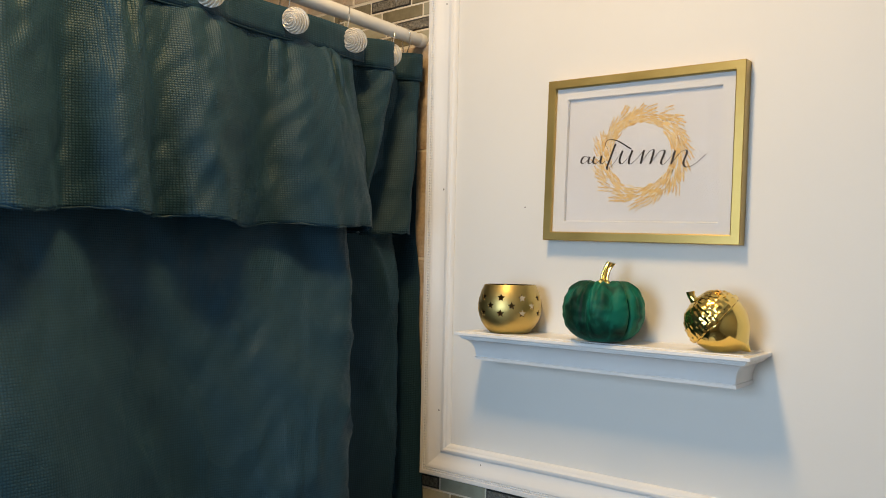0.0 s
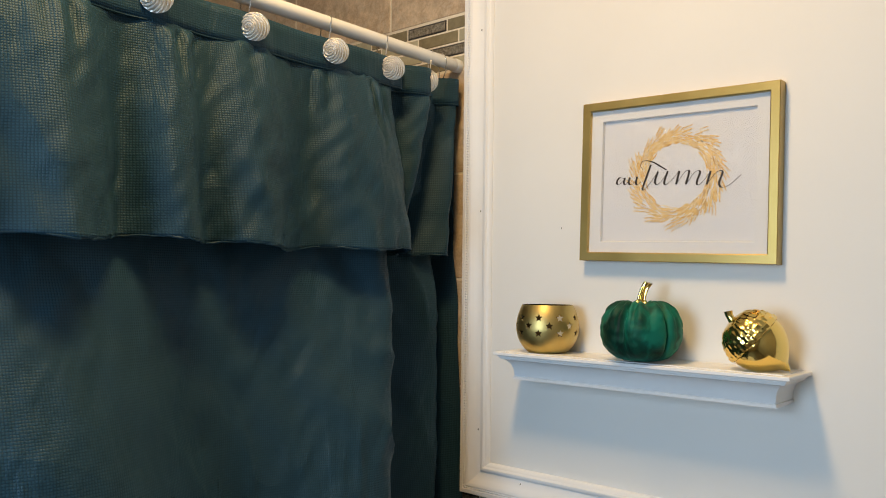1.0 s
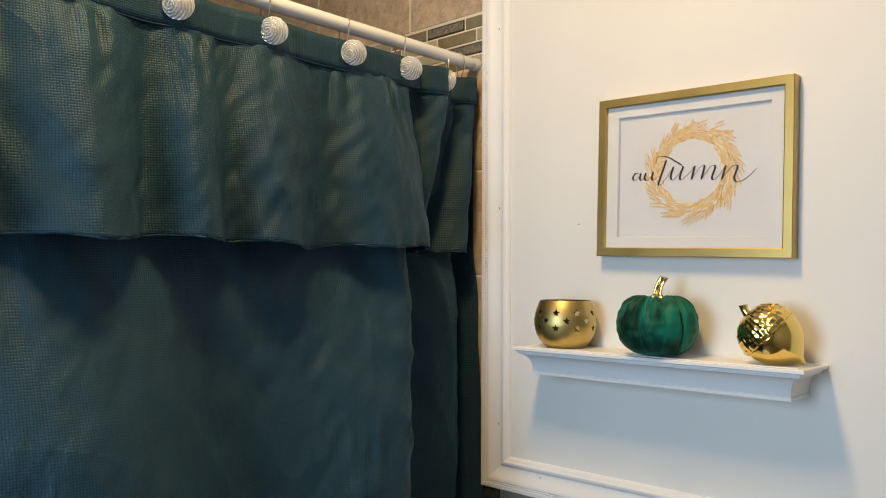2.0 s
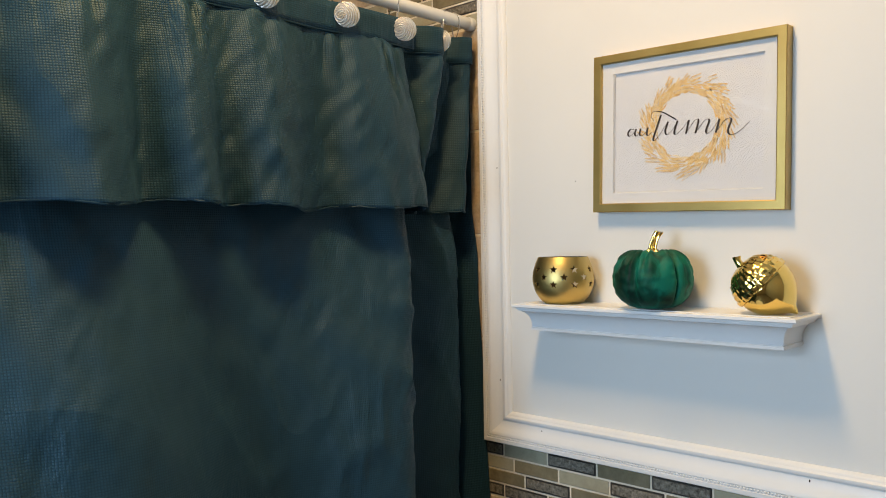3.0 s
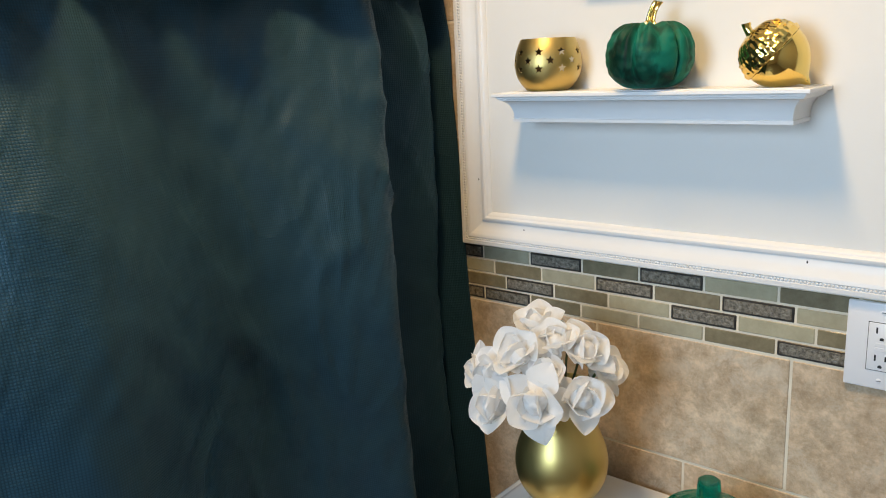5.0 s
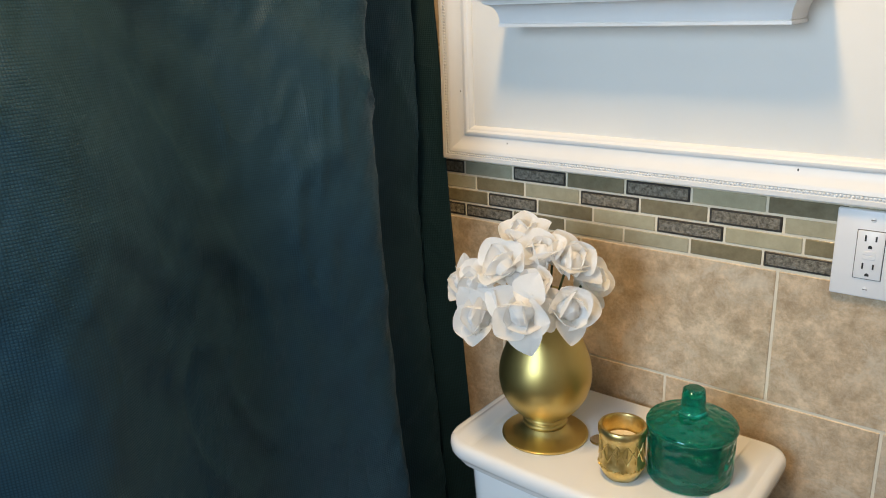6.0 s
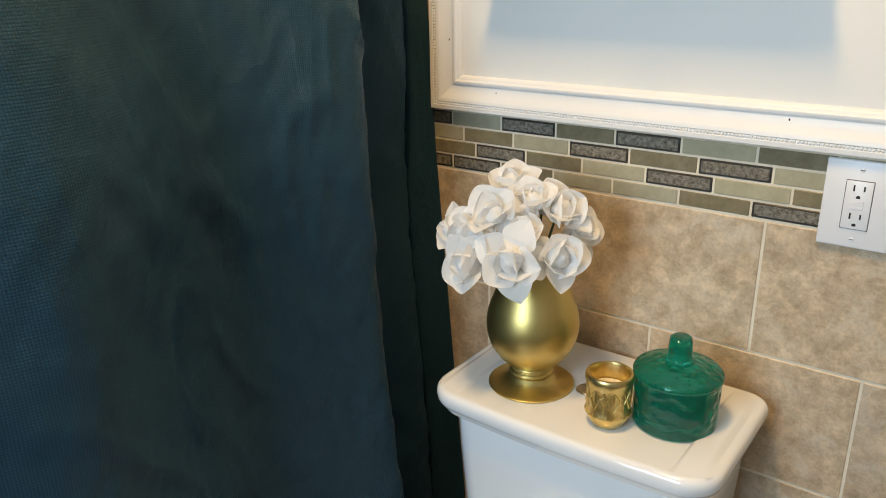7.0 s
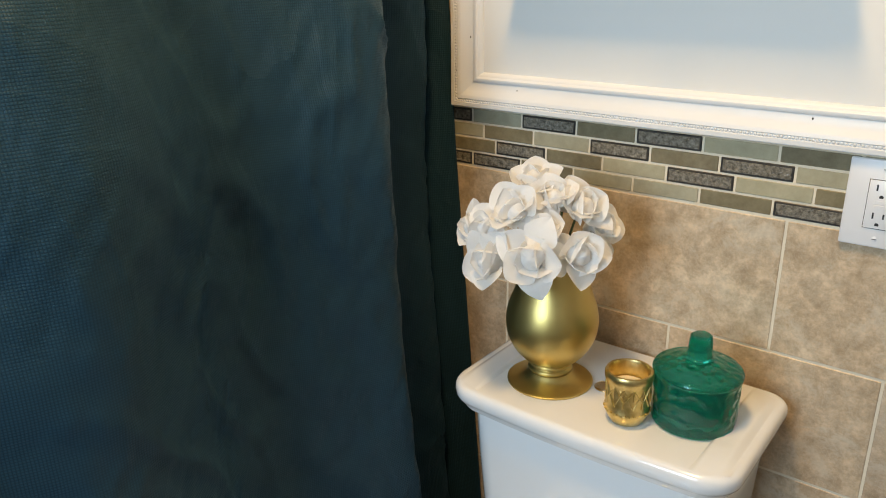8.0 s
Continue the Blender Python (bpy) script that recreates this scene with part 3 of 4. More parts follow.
for length, turn, shift in ((W, 0, (0, 0, -H / 2)), (W, 180, (0, 0, H / 2)), (H, 90, (-W / 2, 0, 0)), (H, -90, (W / 2, 0, 0))):
    bm = frame_side(length, 0.0145, 0.022)
    bmesh.ops.transform(bm, matrix=Matrix.Translation(shift) @ pose(0, 0, 0, 0, turn, 0), verts=bm.verts)
    part("frame_rail", bm, FRAME_GOLD, picture, "satin gold rail", smooth=False)
mat_bm = bmesh.new()
ow, oh, iw, ih = W / 2 - 0.012, H / 2 - 0.012, 0.1285, 0.1015
outer = [mat_bm.verts.new((sx * ow, -0.0145, sz * oh)) for sx, sz in ((-1, -1), (1, -1), (1, 1), (-1, 1))]
inner = [mat_bm.verts.new((sx * iw, -0.0145, sz * ih)) for sx, sz in ((-1, -1), (1, -1), (1, 1), (-1, 1))]
deep = [mat_bm.verts.new((sx * (iw - 0.0015), -0.0105, sz * (ih - 0.0015))) for sx, sz in ((-1, -1), (1, -1), (1, 1), (-1, 1))]
for k in range(4):
    j = (k + 1) % 4
    mat_bm.faces.new((outer[k], outer[j], inner[j], inner[k]))
    mat_bm.faces.new((inner[k], inner[j], deep[j], deep[k]))
part("mat_board", mat_bm, MAT_BOARD, picture, "white bevelled mat", smooth=False)
print_sheet = part("print", box(-ow, ow, -0.0095, -0.007, -oh, oh), PAPER, picture, "white paper print", smooth=False)
part("backing", box(-ow, ow, -0.006, 0.0, -oh, oh), MAT_BOARD, picture, smooth=False)
pane = part("glass_pane", box(-ow, ow, -0.0175, -0.0160, -oh, oh), CLEAR, picture, "clear glass", smooth=False)
pane.visible_shadow = False

# wheat wreath: ears of grain that sweep round a ring
rng = random.Random(4)
wreath = bmesh.new()


def blade(cx, cz, direction, length, width, y):
    d, n = Vector((math.cos(direction), math.sin(direction))), Vector((-math.sin(direction), math.cos(direction)))
    ring = []
    for u, w in ((0, 0.15), (0.25, 0.9), (0.55, 1.0), (0.85, 0.55), (1, 0.05), (0.85, -0.55), (0.55, -1.0), (0.25, -0.9)):
        q = Vector((cx, cz)) + d * u * length + n * w * width / 2
        ring.append(wreath.verts.new((q.x, y, q.y)))
    wreath.faces.new(ring)


for k in range(390):
    a = rng.uniform(0, 2 * math.pi)
    r = rng.uniform(0.0495, 0.0700)
    blade(0.002 + r * math.cos(a), 0.004 + r * math.sin(a), a - math.pi / 2 + rng.uniform(-0.2, 0.25), rng.uniform(0.009, 0.020), rng.uniform(0.0015, 0.0032), -0.0096 - 0.000004 * (k % 40))
for k in range(110):
    a = 2 * math.pi * k / 110 + rng.uniform(-0.05, 0.05)
    r = rng.choice((0.056, 0.064, 0.071)) + rng.uniform(-0.003, 0.003)
    heading = a - math.pi / 2 + rng.uniform(0.15, 0.62) * (1 if r > 0.06 else -0.2)
    x, z = 0.002 + r * math.cos(a), 0.004 + r * math.sin(a)
    length, pairs = rng.uniform(0.018, 0.027), rng.randint(5, 7)
    y = -0.0098 - 0.00004 * (k % 8)
    for p in range(pairs):
        f = 0.35 + 0.65 * p / pairs
        gx, gz = x + math.cos(heading) * length * f, z + math.sin(heading) * length * f
        for side in (-0.5, 0.5):
            y -= 0.000002
            blade(gx - math.sin(heading) * side * 0.003, gz + math.cos(heading) * side * 0.003, heading + side, 0.0046, 0.0016, y)
    blade(x, z, heading, length, 0.0006, y - 0.000003)
part("wreath", wreath, WASH, print_sheet, "ochre watercolour wheat ears in a ring", smooth=False)

# the word, written with a broad pen
STROKES = [
    [(240, 24), (222, 27), (210, 10), (218, 0), (236, 12), (246, 27)], [(246, 27), (241, 8), (247, 0), (258, 9), (267, 28)], [(267, 28), (262, 8), (271, 0), (288, 12), (298, 31)],
    [(298, 31), (293, 8), (300, 0), (314, 12)], [(354, 76), (338, 32), (322, -13), (330, -18), (352, 6), (384, 50)], [(323, 56), (311, 76), (326, 91), (362, 86), (400, 66), (418, 56)],
    [(384, 50), (373, 15), (381, 1), (404, 20), (424, 52)], [(424, 52), (411, 12), (418, 1), (446, 24), (470, 52)], [(470, 52), (458, 2)], [(458, 2), (490, 46), (508, 50), (496, 2)],
    [(496, 2), (530, 46), (550, 48), (538, 10), (546, 1), (566, 18), (590, 51)], [(590, 51), (576, 2)], [(576, 2), (610, 45), (634, 48), (622, 8), (634, -8), (664, 4), (702, 38)]]
pen = bmesh.new()
for s, stroke in enumerate(STROKES):
    line = curve_through([((px - 452) * 0.000422, h * 0.00043 - 0.0062 - (px - 230) * 0.000020) for px, h in stroke], 8)
    left, right = [], []
    for i, q in enumerate(line):
        d = line[min(i + 1, len(line) - 1)] - line[max(i - 1, 0)]
        d = d / (np.linalg.norm(d) + 1e-9)
        w = 0.00038 + 0.00135 * max(0, -d[1])
        n = np.array((-d[1], d[0])) * w
        y = -0.0103 - 0.000004 * s
        left.append(pen.verts.new((q[0] + n[0], y, q[1] + n[1])))
        right.append(pen.verts.new((q[0] - n[0], y, q[1] - n[1])))
    for i in range(len(line) - 1):
        pen.faces.new((left[i], left[i + 1], right[i + 1], right[i]))
part("lettering", pen, INK, print_sheet, "the word autumn in dark script", smooth=False)

# ---- ledge shelf ----
SX0, SX1, SY, SZ = 0.138, 0.629, -0.100, 1.4515
shelf = thing("ledge_shelf", ((SX0 + SX1) / 2, 0, SZ - 0.049), "white crown-moulded ledge shelf fixed to the wall", "shelf")
HALF = (SX1 - SX0) / 2


def crown(profile, back):
    """A moulding that runs round the front and both ends of a shelf."""
    bm = bmesh.new()
    rows = []
    for inset, z in profile:
        x, y = HALF - inset, SY + inset
        rows.append([bm.verts.new(c) for c in ((-x, back, z), (-x, y, z), (x, y, z), (x, back, z))])
    for a, b in zip(rows, rows[1:]):
        for k in range(3):
            bm.faces.new((a[k], a[k + 1], b[k + 1], b[k]))
    bm.faces.new(rows[0])
    bm.faces.new(rows[-1])
    return bm


top_z = 0.049
part("shelf_top", crown([(0.001, top_z - 0.0085), (0.0, top_z - 0.0075), (0.0, top_z - 0.0035), (0.001, top_z - 0.0025), (0.0105, top_z - 0.0025)] , -0.001), SHELF_PAINT, shelf, smooth=False)
rim_bm = box(-HALF + 0.0115, HALF - 0.0115, SY + 0.0115, -0.001, top_z - 0.006, top_z - 0.0012)
part("top_panel", rim_bm, SHELF_PAINT, shelf, smooth=False)
lip = [(0.006, top_z - 0.0085), (0.0065, top_z - 0.012), (0.0085, top_z - 0.0125), (0.009, top_z - 0.0150)]
cove = [(0.0095 + 0.017 * math.sin(t * math.pi / 2), top_z - 0.0150 - 0.027 * (1 - math.cos(t * math.pi / 2))) for t in (k / 8 for k in range(9))]
part("crown_moulding", crown(list(reversed(lip + cove + [(0.0272, top_z - 0.0435), (0.0250, top_z - 0.0445), (0.0250, 0.0)])), -0.001), SHELF_PAINT, shelf, angle=30)

# ---- things on the shelf ----
TOP = SZ - 0.0012


def star_cutter(places):
    bm = bmesh.new()
    for angle, z, size in places:
        m = Matrix.Rotation(angle, 4, "Z") @ Matrix.Translation((0.045, 0, z)) @ pose(0, 0, 0, 90, 0, 90)
        pts = [(size * (1 if k % 2 == 0 else 0.45) * math.sin(math.pi * k / 5), size * (1 if k % 2 == 0 else 0.45) * math.cos(math.pi * k / 5)) for k in range(10)]
        low = [bm.verts.new(m @ Vector((x, y, -0.03))) for x, y in pts]
        high = [bm.verts.new(m @ Vector((x, y, 0.03))) for x, y in pts]
        for k in range(10):
            bm.faces.new((low[k], low[(k + 1) % 10], high[(k + 1) % 10], high[k]))
        bm.faces.new(low)
        bm.faces.new(high)
    bmesh.ops.recalc_face_normals(bm, faces=bm.faces)
    return bm


bowl_line = [(0.0, 0.0), (0.030, 0.0), (0.0345, 0.0022), (0.0425, 0.0105), (0.0495, 0.0225), (0.0530, 0.0360), (0.0535, 0.0450), (0.0520, 0.0570), (0.0485, 0.0690), (0.0440, 0.0795), (0.0432, 0.0812)]
outside = curve_through(bowl_line[1:], 4)
inside = [(max(r - 0.0014, 0.0), max(z, 0.002)) for r, z in reversed(outside)]
bowl_bm = lathe([(0, 0)] + [tuple(p) for p in outside] + inside + [(0, 0.002)], 96)
star_bowl = thing("star_candle_holder", (0.2165, -0.050, TOP), "round satin-gold metal candle holder with cut-out stars", "candle holder")
outer_at = sorted((float(z), float(rr)) for rr, z in outside)
# inner faces take the darker brown material, outer ones the gold
for f in bowl_bm.faces:
    c = f.calc_center_median()
    limit = np.interp(c.z, [z for z, q in outer_at], [q for z, q in outer_at])
    if c.z > 0.0015 and math.hypot(c.x, c.y) < limit - 0.0009:
        f.material_index = 1
body_me = finish("body", bowl_bm, (STAR_GOLD, BOWL_INSIDE))
cutter = new("cutter", finish("cutter", star_cutter([(2 * math.pi * (k + 0.5 * (row % 2)) / 9 + 0.12, (0.0605, 0.0475, 0.0350)[row], 0.0072) for row in range(3) for k in range(9)]), DARK, False))
body = new("body", body_me)
cut = body.modifiers.new("cut", "BOOLEAN")
cut.operation, cut.object, cut.solver = "DIFFERENCE", cutter, "EXACT"
bpy.context.view_layer.update()
cut_me = bpy.data.meshes.new_from_object(body.evaluated_get(bpy.context.evaluated_depsgraph_get()))
body.modifiers.clear()
body.data = cut_me
bpy.data.objects.remove(cutter)
body.parent = star_bowl

# velvet pumpkin
def pumpkin_body():
    bm = bmesh.new()
    n_a, n_p = 128, 48
    lobes = 5
    rows = []
    for i in range(1, n_p):
        p = math.pi * i / n_p
        row = []
        for k in range(n_a):
            a = 2 * math.pi * k / n_a
            fold = abs(math.sin(lobes * a / 2 + 1.05 + 0.40 * math.sin(a * 2 + 0.6)))
            groove = 1 - (0.05 * (1 - fold) ** 2 + 0.17 * (1 - fold) ** 11 * (1.0 if p < 1.4 else max(0.35, 1 - (p - 1.4) * 0.9))) * math.sin(p) ** 0.5
            w = 0.0020 * noise.noise(Vector((4 * math.cos(a), 4 * math.sin(a), 5 * p))) + 0.0008 * noise.noise(Vector((11 * math.cos(a), 11 * math.sin(a), 6 * p + 9)))
            pucker = 0.0034 * math.sin(a * 17 + 2.2 * math.sin(a * 4)) * max(0, math.cos(p)) ** 1.3
            r = (0.0618 * groove + w) * math.sin(p) ** 0.66
            z = 0.047 + 0.049 * math.cos(p) * (0.98 if p < 1.57 else 0.96) - 0.015 * math.exp(-(r / 0.018) ** 2) * (1 if p < 1.57 else -0.4) + pucker * 0.6
            row.append(bm.verts.new(((r + pucker) * math.cos(a), (r + pucker) * math.sin(a), max(z, 0.0004))))
        rows.append(row)
    for a, b in zip(rows, rows[1:]):
        for k in range(n_a):
            bm.faces.new((a[k], a[(k + 1) % n_a], b[(k + 1) % n_a], b[k]))
    bm.faces.new(rows[0])
    bm.faces.new(rows[-1])
    return bm


pumpkin = thing("pumpkin", (0.4005, -0.068, TOP), "plump green velvet pumpkin with a shiny gold stem", "decoration")
part("body", pumpkin_body(), VELVET, pumpkin, "gathered green velvet", angle=80)
stem_bm = bmesh.new()
stem_line = curve_through([(0, 0, 0.082), (0.0, 0, 0.091), (0.001, 0.001, 0.101), (0.004, 0.003, 0.112), (0.009, 0.006, 0.1215)], 5)
rings = []
for i, p in enumerate(stem_line):
    f = i / (len(stem_line) - 1)
    r = 0.0120 * (1 - smooth01(f / 0.36)) + 0.0046 + 0.0012 * smooth01((f - 0.7) / 0.3)
    rings.append([stem_bm.verts.new(Vector(p) + Vector(((r + 0.0012 * math.cos(5 * a) * (1 + 1.5 * (1 - f))) * math.cos(a), (r + 0.0012 * math.cos(5 * a) * (1 + 1.5 * (1 - f))) * math.sin(a), -0.3 * r * math.cos(a) * f))) for a in (2 * math.pi * k / 40 for k in range(40))])
for a, b in zip(rings, rings[1:]):
    for k in range(40):
        stem_bm.faces.new((a[k], a[(k + 1) % 40], b[(k + 1) % 40], b[k]))
stem_bm.faces.new(rings[-1])
stem_bm.faces.new(rings[0])
part("stem", stem_bm, CHROME_GOLD, pumpkin, "glossy gold stem")

# acorn lying on its side; its axis runs along local x, the cap towards -x
acorn = thing("acorn", (0.571, -0.063, TOP), "mirror-gold ceramic acorn with a scaly cap, lying tilted", "decoration")
TILT_ACORN = Matrix.Translation((0, 0, 0.0425)) @ pose(0, 0, 0, 0, 42, 20) @ Matrix.Diagonal((0.90, 0.90, 0.90, 1))


def along_x(bm):
    bmesh.ops.transform(bm, matrix=TILT_ACORN @ pose(0, 0, 0, 0, 90, 0), verts=bm.verts)
    return bm


nut = lathe([tuple(p) for p in curve_through([(0.040, -0.012), (0.0455, 0.0), (0.0450, 0.012), (0.0400, 0.026), (0.0300, 0.040), (0.0170, 0.0510), (0.0085, 0.0570), (0.0045, 0.0630), (0.0010, 0.0675)], 5)] + [(0, 0.068)], 72)
part("nut", along_x(nut), CHROME_GOLD, acorn, "smooth mirror-gold nut")


def cap_dent(a, r, z):
    rows_at = (z + 0.05) / 0.0085
    k = int(math.floor(rows_at))
    f = rows_at - k
    scale = abs(math.sin(a * 7 + (k % 2) * math.pi / 2))
    return r + (0.0022 * scale * (1 - f) + 0.0005 * math.sin(31 * a + 7 * k)) * min(1, r / 0.02)


cap_line = [(0.0, -0.0455), (0.010, -0.0450), (0.0210, -0.0420), (0.0320, -0.0350), (0.0405, -0.0250), (0.0455, -0.0130), (0.0480, -0.0030), (0.0475, 0.0005), (0.0440, 0.0012)]
cap_pts = [cap_line[0]] + [tuple(p) for p in curve_through(cap_line[1:], 8)]
part("cap", along_x(lathe(cap_pts, 144, cap_dent)), CHROME_GOLD, acorn, "scaly mirror-gold cap", angle=60)
stalk = tube([(0, 0, -0.040), (-0.001, 0, -0.047), (-0.003, 0, -0.053), (-0.007, 0.0, -0.0585)], [0.0085, 0.0062, 0.0058, 0.0070], 20)
part("stalk", along_x(stalk), CHROME_GOLD, acorn)

# ---- outlet ----
outlet = thing("outlet", (0.7130, 0, 1.1005), "white electrical outlet with a cover plate on tiles", "outlet")
plate = part("cover_plate", box(-0.0445, 0.0445, -0.0075, -0.0005, -0.0612, 0.0612, 0.0022, 3), PLASTIC, outlet, "white plastic plate")
# dark pieces stand in for the shade inside gap, slots and holes
gap = part("device_gap", box(-0.0175, 0.0175, -0.0079, -0.0070, -0.0344, 0.0344), DARK, outlet, "thin dark strip for the shaded gap", smooth=False)
device = part("receptacle", box(-0.0167, 0.0167, -0.0094, -0.0072, -0.0336, 0.0336, 0.0009, 2), PLASTIC, outlet)
for z in (0.0195, -0.0195):
    for x, tall in ((-0.0064, 0.0085), (0.0064, 0.0072)):
        part("slot", box(x - 0.0011, x + 0.0011, -0.0098, -0.0090, z - tall / 2 + 0.004, z + tall / 2 + 0.004), DARK, device, smooth=False)
    bm = bmesh.new()
    ring = [bm.verts.new((0.0027 * math.cos(t), -0.0097, z - 0.0085 + 0.0027 * max(math.sin(t), -0.55))) for t in (2 * math.pi * k / 20 for k in range(20))]
    low = [bm.verts.new((v.co.x, -0.0090, v.co.z)) for v in ring]
    bm.faces.new(ring)
    for k in range(20):
        bm.faces.new((ring[k], ring[(k + 1) % 20], low[(k + 1) % 20], low[k]))
    part("ground_hole", bm, DARK, device, smooth=False)
for z in (0.0032, -0.0032):
    part("test_button", box(-0.0078, 0.0078, -0.0100, -0.0090, z - 0.0027, z + 0.0027, 0.0004, 1), PLASTIC, device)
for z in (0.0487, -0.0487):
    screw = lathe([(0, 0), (0.0034, 0), (0.0032, 0.0008), (0.0015, 0.0013), (0, 0.0014)], 20)
    bmesh.ops.transform(screw, matrix=pose(0, -0.0074, z, 90), verts=screw.verts)
    s = part("screw", screw, PLASTIC, plate)
    part("screw_slot", box(-0.0028, 0.0028, -0.0090, -0.0084, z - 0.0004, z + 0.0004), NAIL, s, smooth=False)

# ---- toilet ----
LID = 0.785
LX0, LX1, LY0, LY1 = 0.186, 0.648, -0.293, -0.016
LCX = (LX0 + LX1) / 2
toilet = thing("toilet", (LCX, -0.02, 0), "white porcelain toilet with its tank against the tiled wall", "toilet")


def slab_outline(x_half, y0, y1, radius, bow, n=9):
    """A rounded rectangle with a bowed front, counterclockwise from the front left."""
    pts = []
    for cx, cy, a0 in ((-x_half + radius, y0 + radius, 180), (x_half - radius, y0 + radius, 270), (x_half - radius * 0.7, y1 - radius * 0.7, 0), (-x_half + radius * 0.7, y1 - radius * 0.7, 90)):
        rr = radius if a0 >= 180 else radius * 0.7
        for k in range(n):
            a = radians(a0 + 90 * k / (n - 1))
            pts.append([cx + rr * math.cos(a), cy + rr * math.sin(a)])
        if a0 == 180:
            for k in range(1, 12):
                pts.append([-x_half + radius + (2 * x_half - 2 * radius) * k / 12, y0])
    for p in pts:
        if p[1] < y0 + radius + 1e-6:
            p[1] -= bow * (1 - (p[0] / x_half) ** 2)
    return pts


def stacked(levels, cap_top=True):
    """Skin a stack of outlines, each a list of x, y at a height."""
    bm = bmesh.new()
    rows = [[bm.verts.new((x, y, z)) for x, y in pts] for pts, z in levels]
    n = len(rows[0])
    for a, b in zip(rows, rows[1:]):
        for k in range(n):
            bm.faces.new((a[k], a[(k + 1) % n], b[(k + 1) % n], b[k]))
    bm.faces.new(rows[0])
    if cap_top:
        bm.faces.new(rows[-1])
    return bm


half = (LX1 - LX0) / 2
tank_levels = []
for z, grow in ((0.380, -0.060), (0.395, -0.050), (0.50, -0.040), (0.66, -0.030), (0.738, -0.0265), (0.742, -0.030)):
    tank_levels.append((slab_outline(half + grow, LY0 - grow * 0.9 + 0.02, LY1 + 0.02, 0.045, 0.010), z))
part("tank", stacked(tank_levels), PORCELAIN, toilet, "tapered white tank", angle=50)


def lid_mesh():
    bm = stacked([(slab_outline(half - inset, LY0 + 0.02 + inset, LY1 + 0.02 - inset * 0.6, 0.048 - inset * 0.5, 0.010), z) for inset, z in
                  ((0.022, LID - 0.0425), (0.0125, LID - 0.0415), (0.0105, LID - 0.038), (0.0095, LID - 0.032), (0.0035, LID - 0.028), (0.0008, LID - 0.022), (0.0, LID - 0.013), (0.0010, LID - 0.0065), (0.0040, LID - 0.0022), (0.0085, LID - 0.0004), (0.013, LID))], cap_top=False)
    return bm


lid_bm = lid_mesh()
# the flat of the lid, sunk a little between two raised ends
edge = [e for e in lid_bm.edges if e.is_boundary]
top_face = bmesh.ops.contextual_create(lid_bm, geom=edge)["faces"]
bmesh.ops.triangulate(lid_bm, faces=top_face)
tank_lid = part("tank_lid", lid_bm, PORCELAIN, toilet, "thick rounded lid", angle=50)
for side in (-1, 1):
    ridge = bmesh.new()
    rows = []
    for k in range(25):
        f = k / 24
        x = side * (half - 0.062 + 0.050 * f)
        h = 0.0058 * smooth01(f / 0.16) * (1 - smooth01((f - 0.70) / 0.30)) - 0.0006
        y0e, y1e = LY0 + 0.026 + 0.016 * f, LY1 + 0.008 - 0.014 * f
        rows.append([ridge.verts.new((x, y0e + (y1e - y0e) * j / 10, LID + h * min(1, 6 * min(j, 10 - j) / 10 + 0.0))) for j in range(11)])
    for a, b in zip(rows, rows[1:]):
        for j in range(10):
            ridge.faces.new((a[j], a[j + 1], b[j + 1], b[j]))
    part("raised_end", ridge, PORCELAIN, tank_lid, angle=70)
button = lathe([(0, 0), (0.0175, 0), (0.0178, 0.0014), (0.0160, 0.0026), (0.0150, 0.0022), (0.0140, 0.0026), (0, 0.0032)], 36)
bmesh.ops.translate(button, verts=button.verts, vec=(0.404 - LCX, -0.160 + 0.02, LID + 0.0005))
part("flush_button", button, STEEL, tank_lid, "round chrome flush button")
bowl_levels = []
for z, sx, y0, y1 in ((0.0, 0.12, -0.55, -0.12), (0.06, 0.11, -0.53, -0.10), (0.22, 0.13, -0.60, -0.06), (0.34, 0.18, -0.70, -0.02), (0.385, 0.185, -0.71, -0.01), (0.395, 0.18, -0.70, -0.01)):
    bowl_levels.append((slab_outline(sx, y0, y1, 0.10, 0.03), z))
part("bowl", stacked(bowl_levels), PORCELAIN, toilet, angle=50)
part("seat_lid", stacked([(slab_outline(s, y0, -0.27, 0.10, 0.03), z) for s, y0, z in ((0.183, -0.70, 0.397), (0.187, -0.71, 0.405), (0.185, -0.705, 0.418), (0.17, -0.68, 0.424))]), PORCELAIN, toilet, "closed white seat lid", angle=50)

# ---- things on the tank ----
LT = LID + 0.0003
vase = thing("vase", (0.319, -0.187, LT), "matt gold footed vase standing on the toilet tank", "vase")
foot_line = [(0.0672, 0.0), (0.0678, 0.0016), (0.0660, 0.0034), (0.0520, 0.0068), (0.0400, 0.0120), (0.0330, 0.0190)]
stem_prof = [(0.0315, 0.0190), (0.0345, 0.0215), (0.0350, 0.0260), (0.0320, 0.0285), (0.0318, 0.0300), (0.0345, 0.0320), (0.0342, 0.0350), (0.0330, 0.0365)]
belly = [(0.0330, 0.0365), (0.0430, 0.0430), (0.0560, 0.0570), (0.0665, 0.0760), (0.0712, 0.0960), (0.0715, 0.1130), (0.0675, 0.1330), (0.0590, 0.1560), (0.0520, 0.1770), (0.0485, 0.1960), (0.0490, 0.2130), (0.0530, 0.2290)]
part("foot", lathe([(0, 0)] + [tuple(p) for p in curve_through(foot_line, 4)] + [(0, 0.0195)], 96), VASE_GOLD, vase)
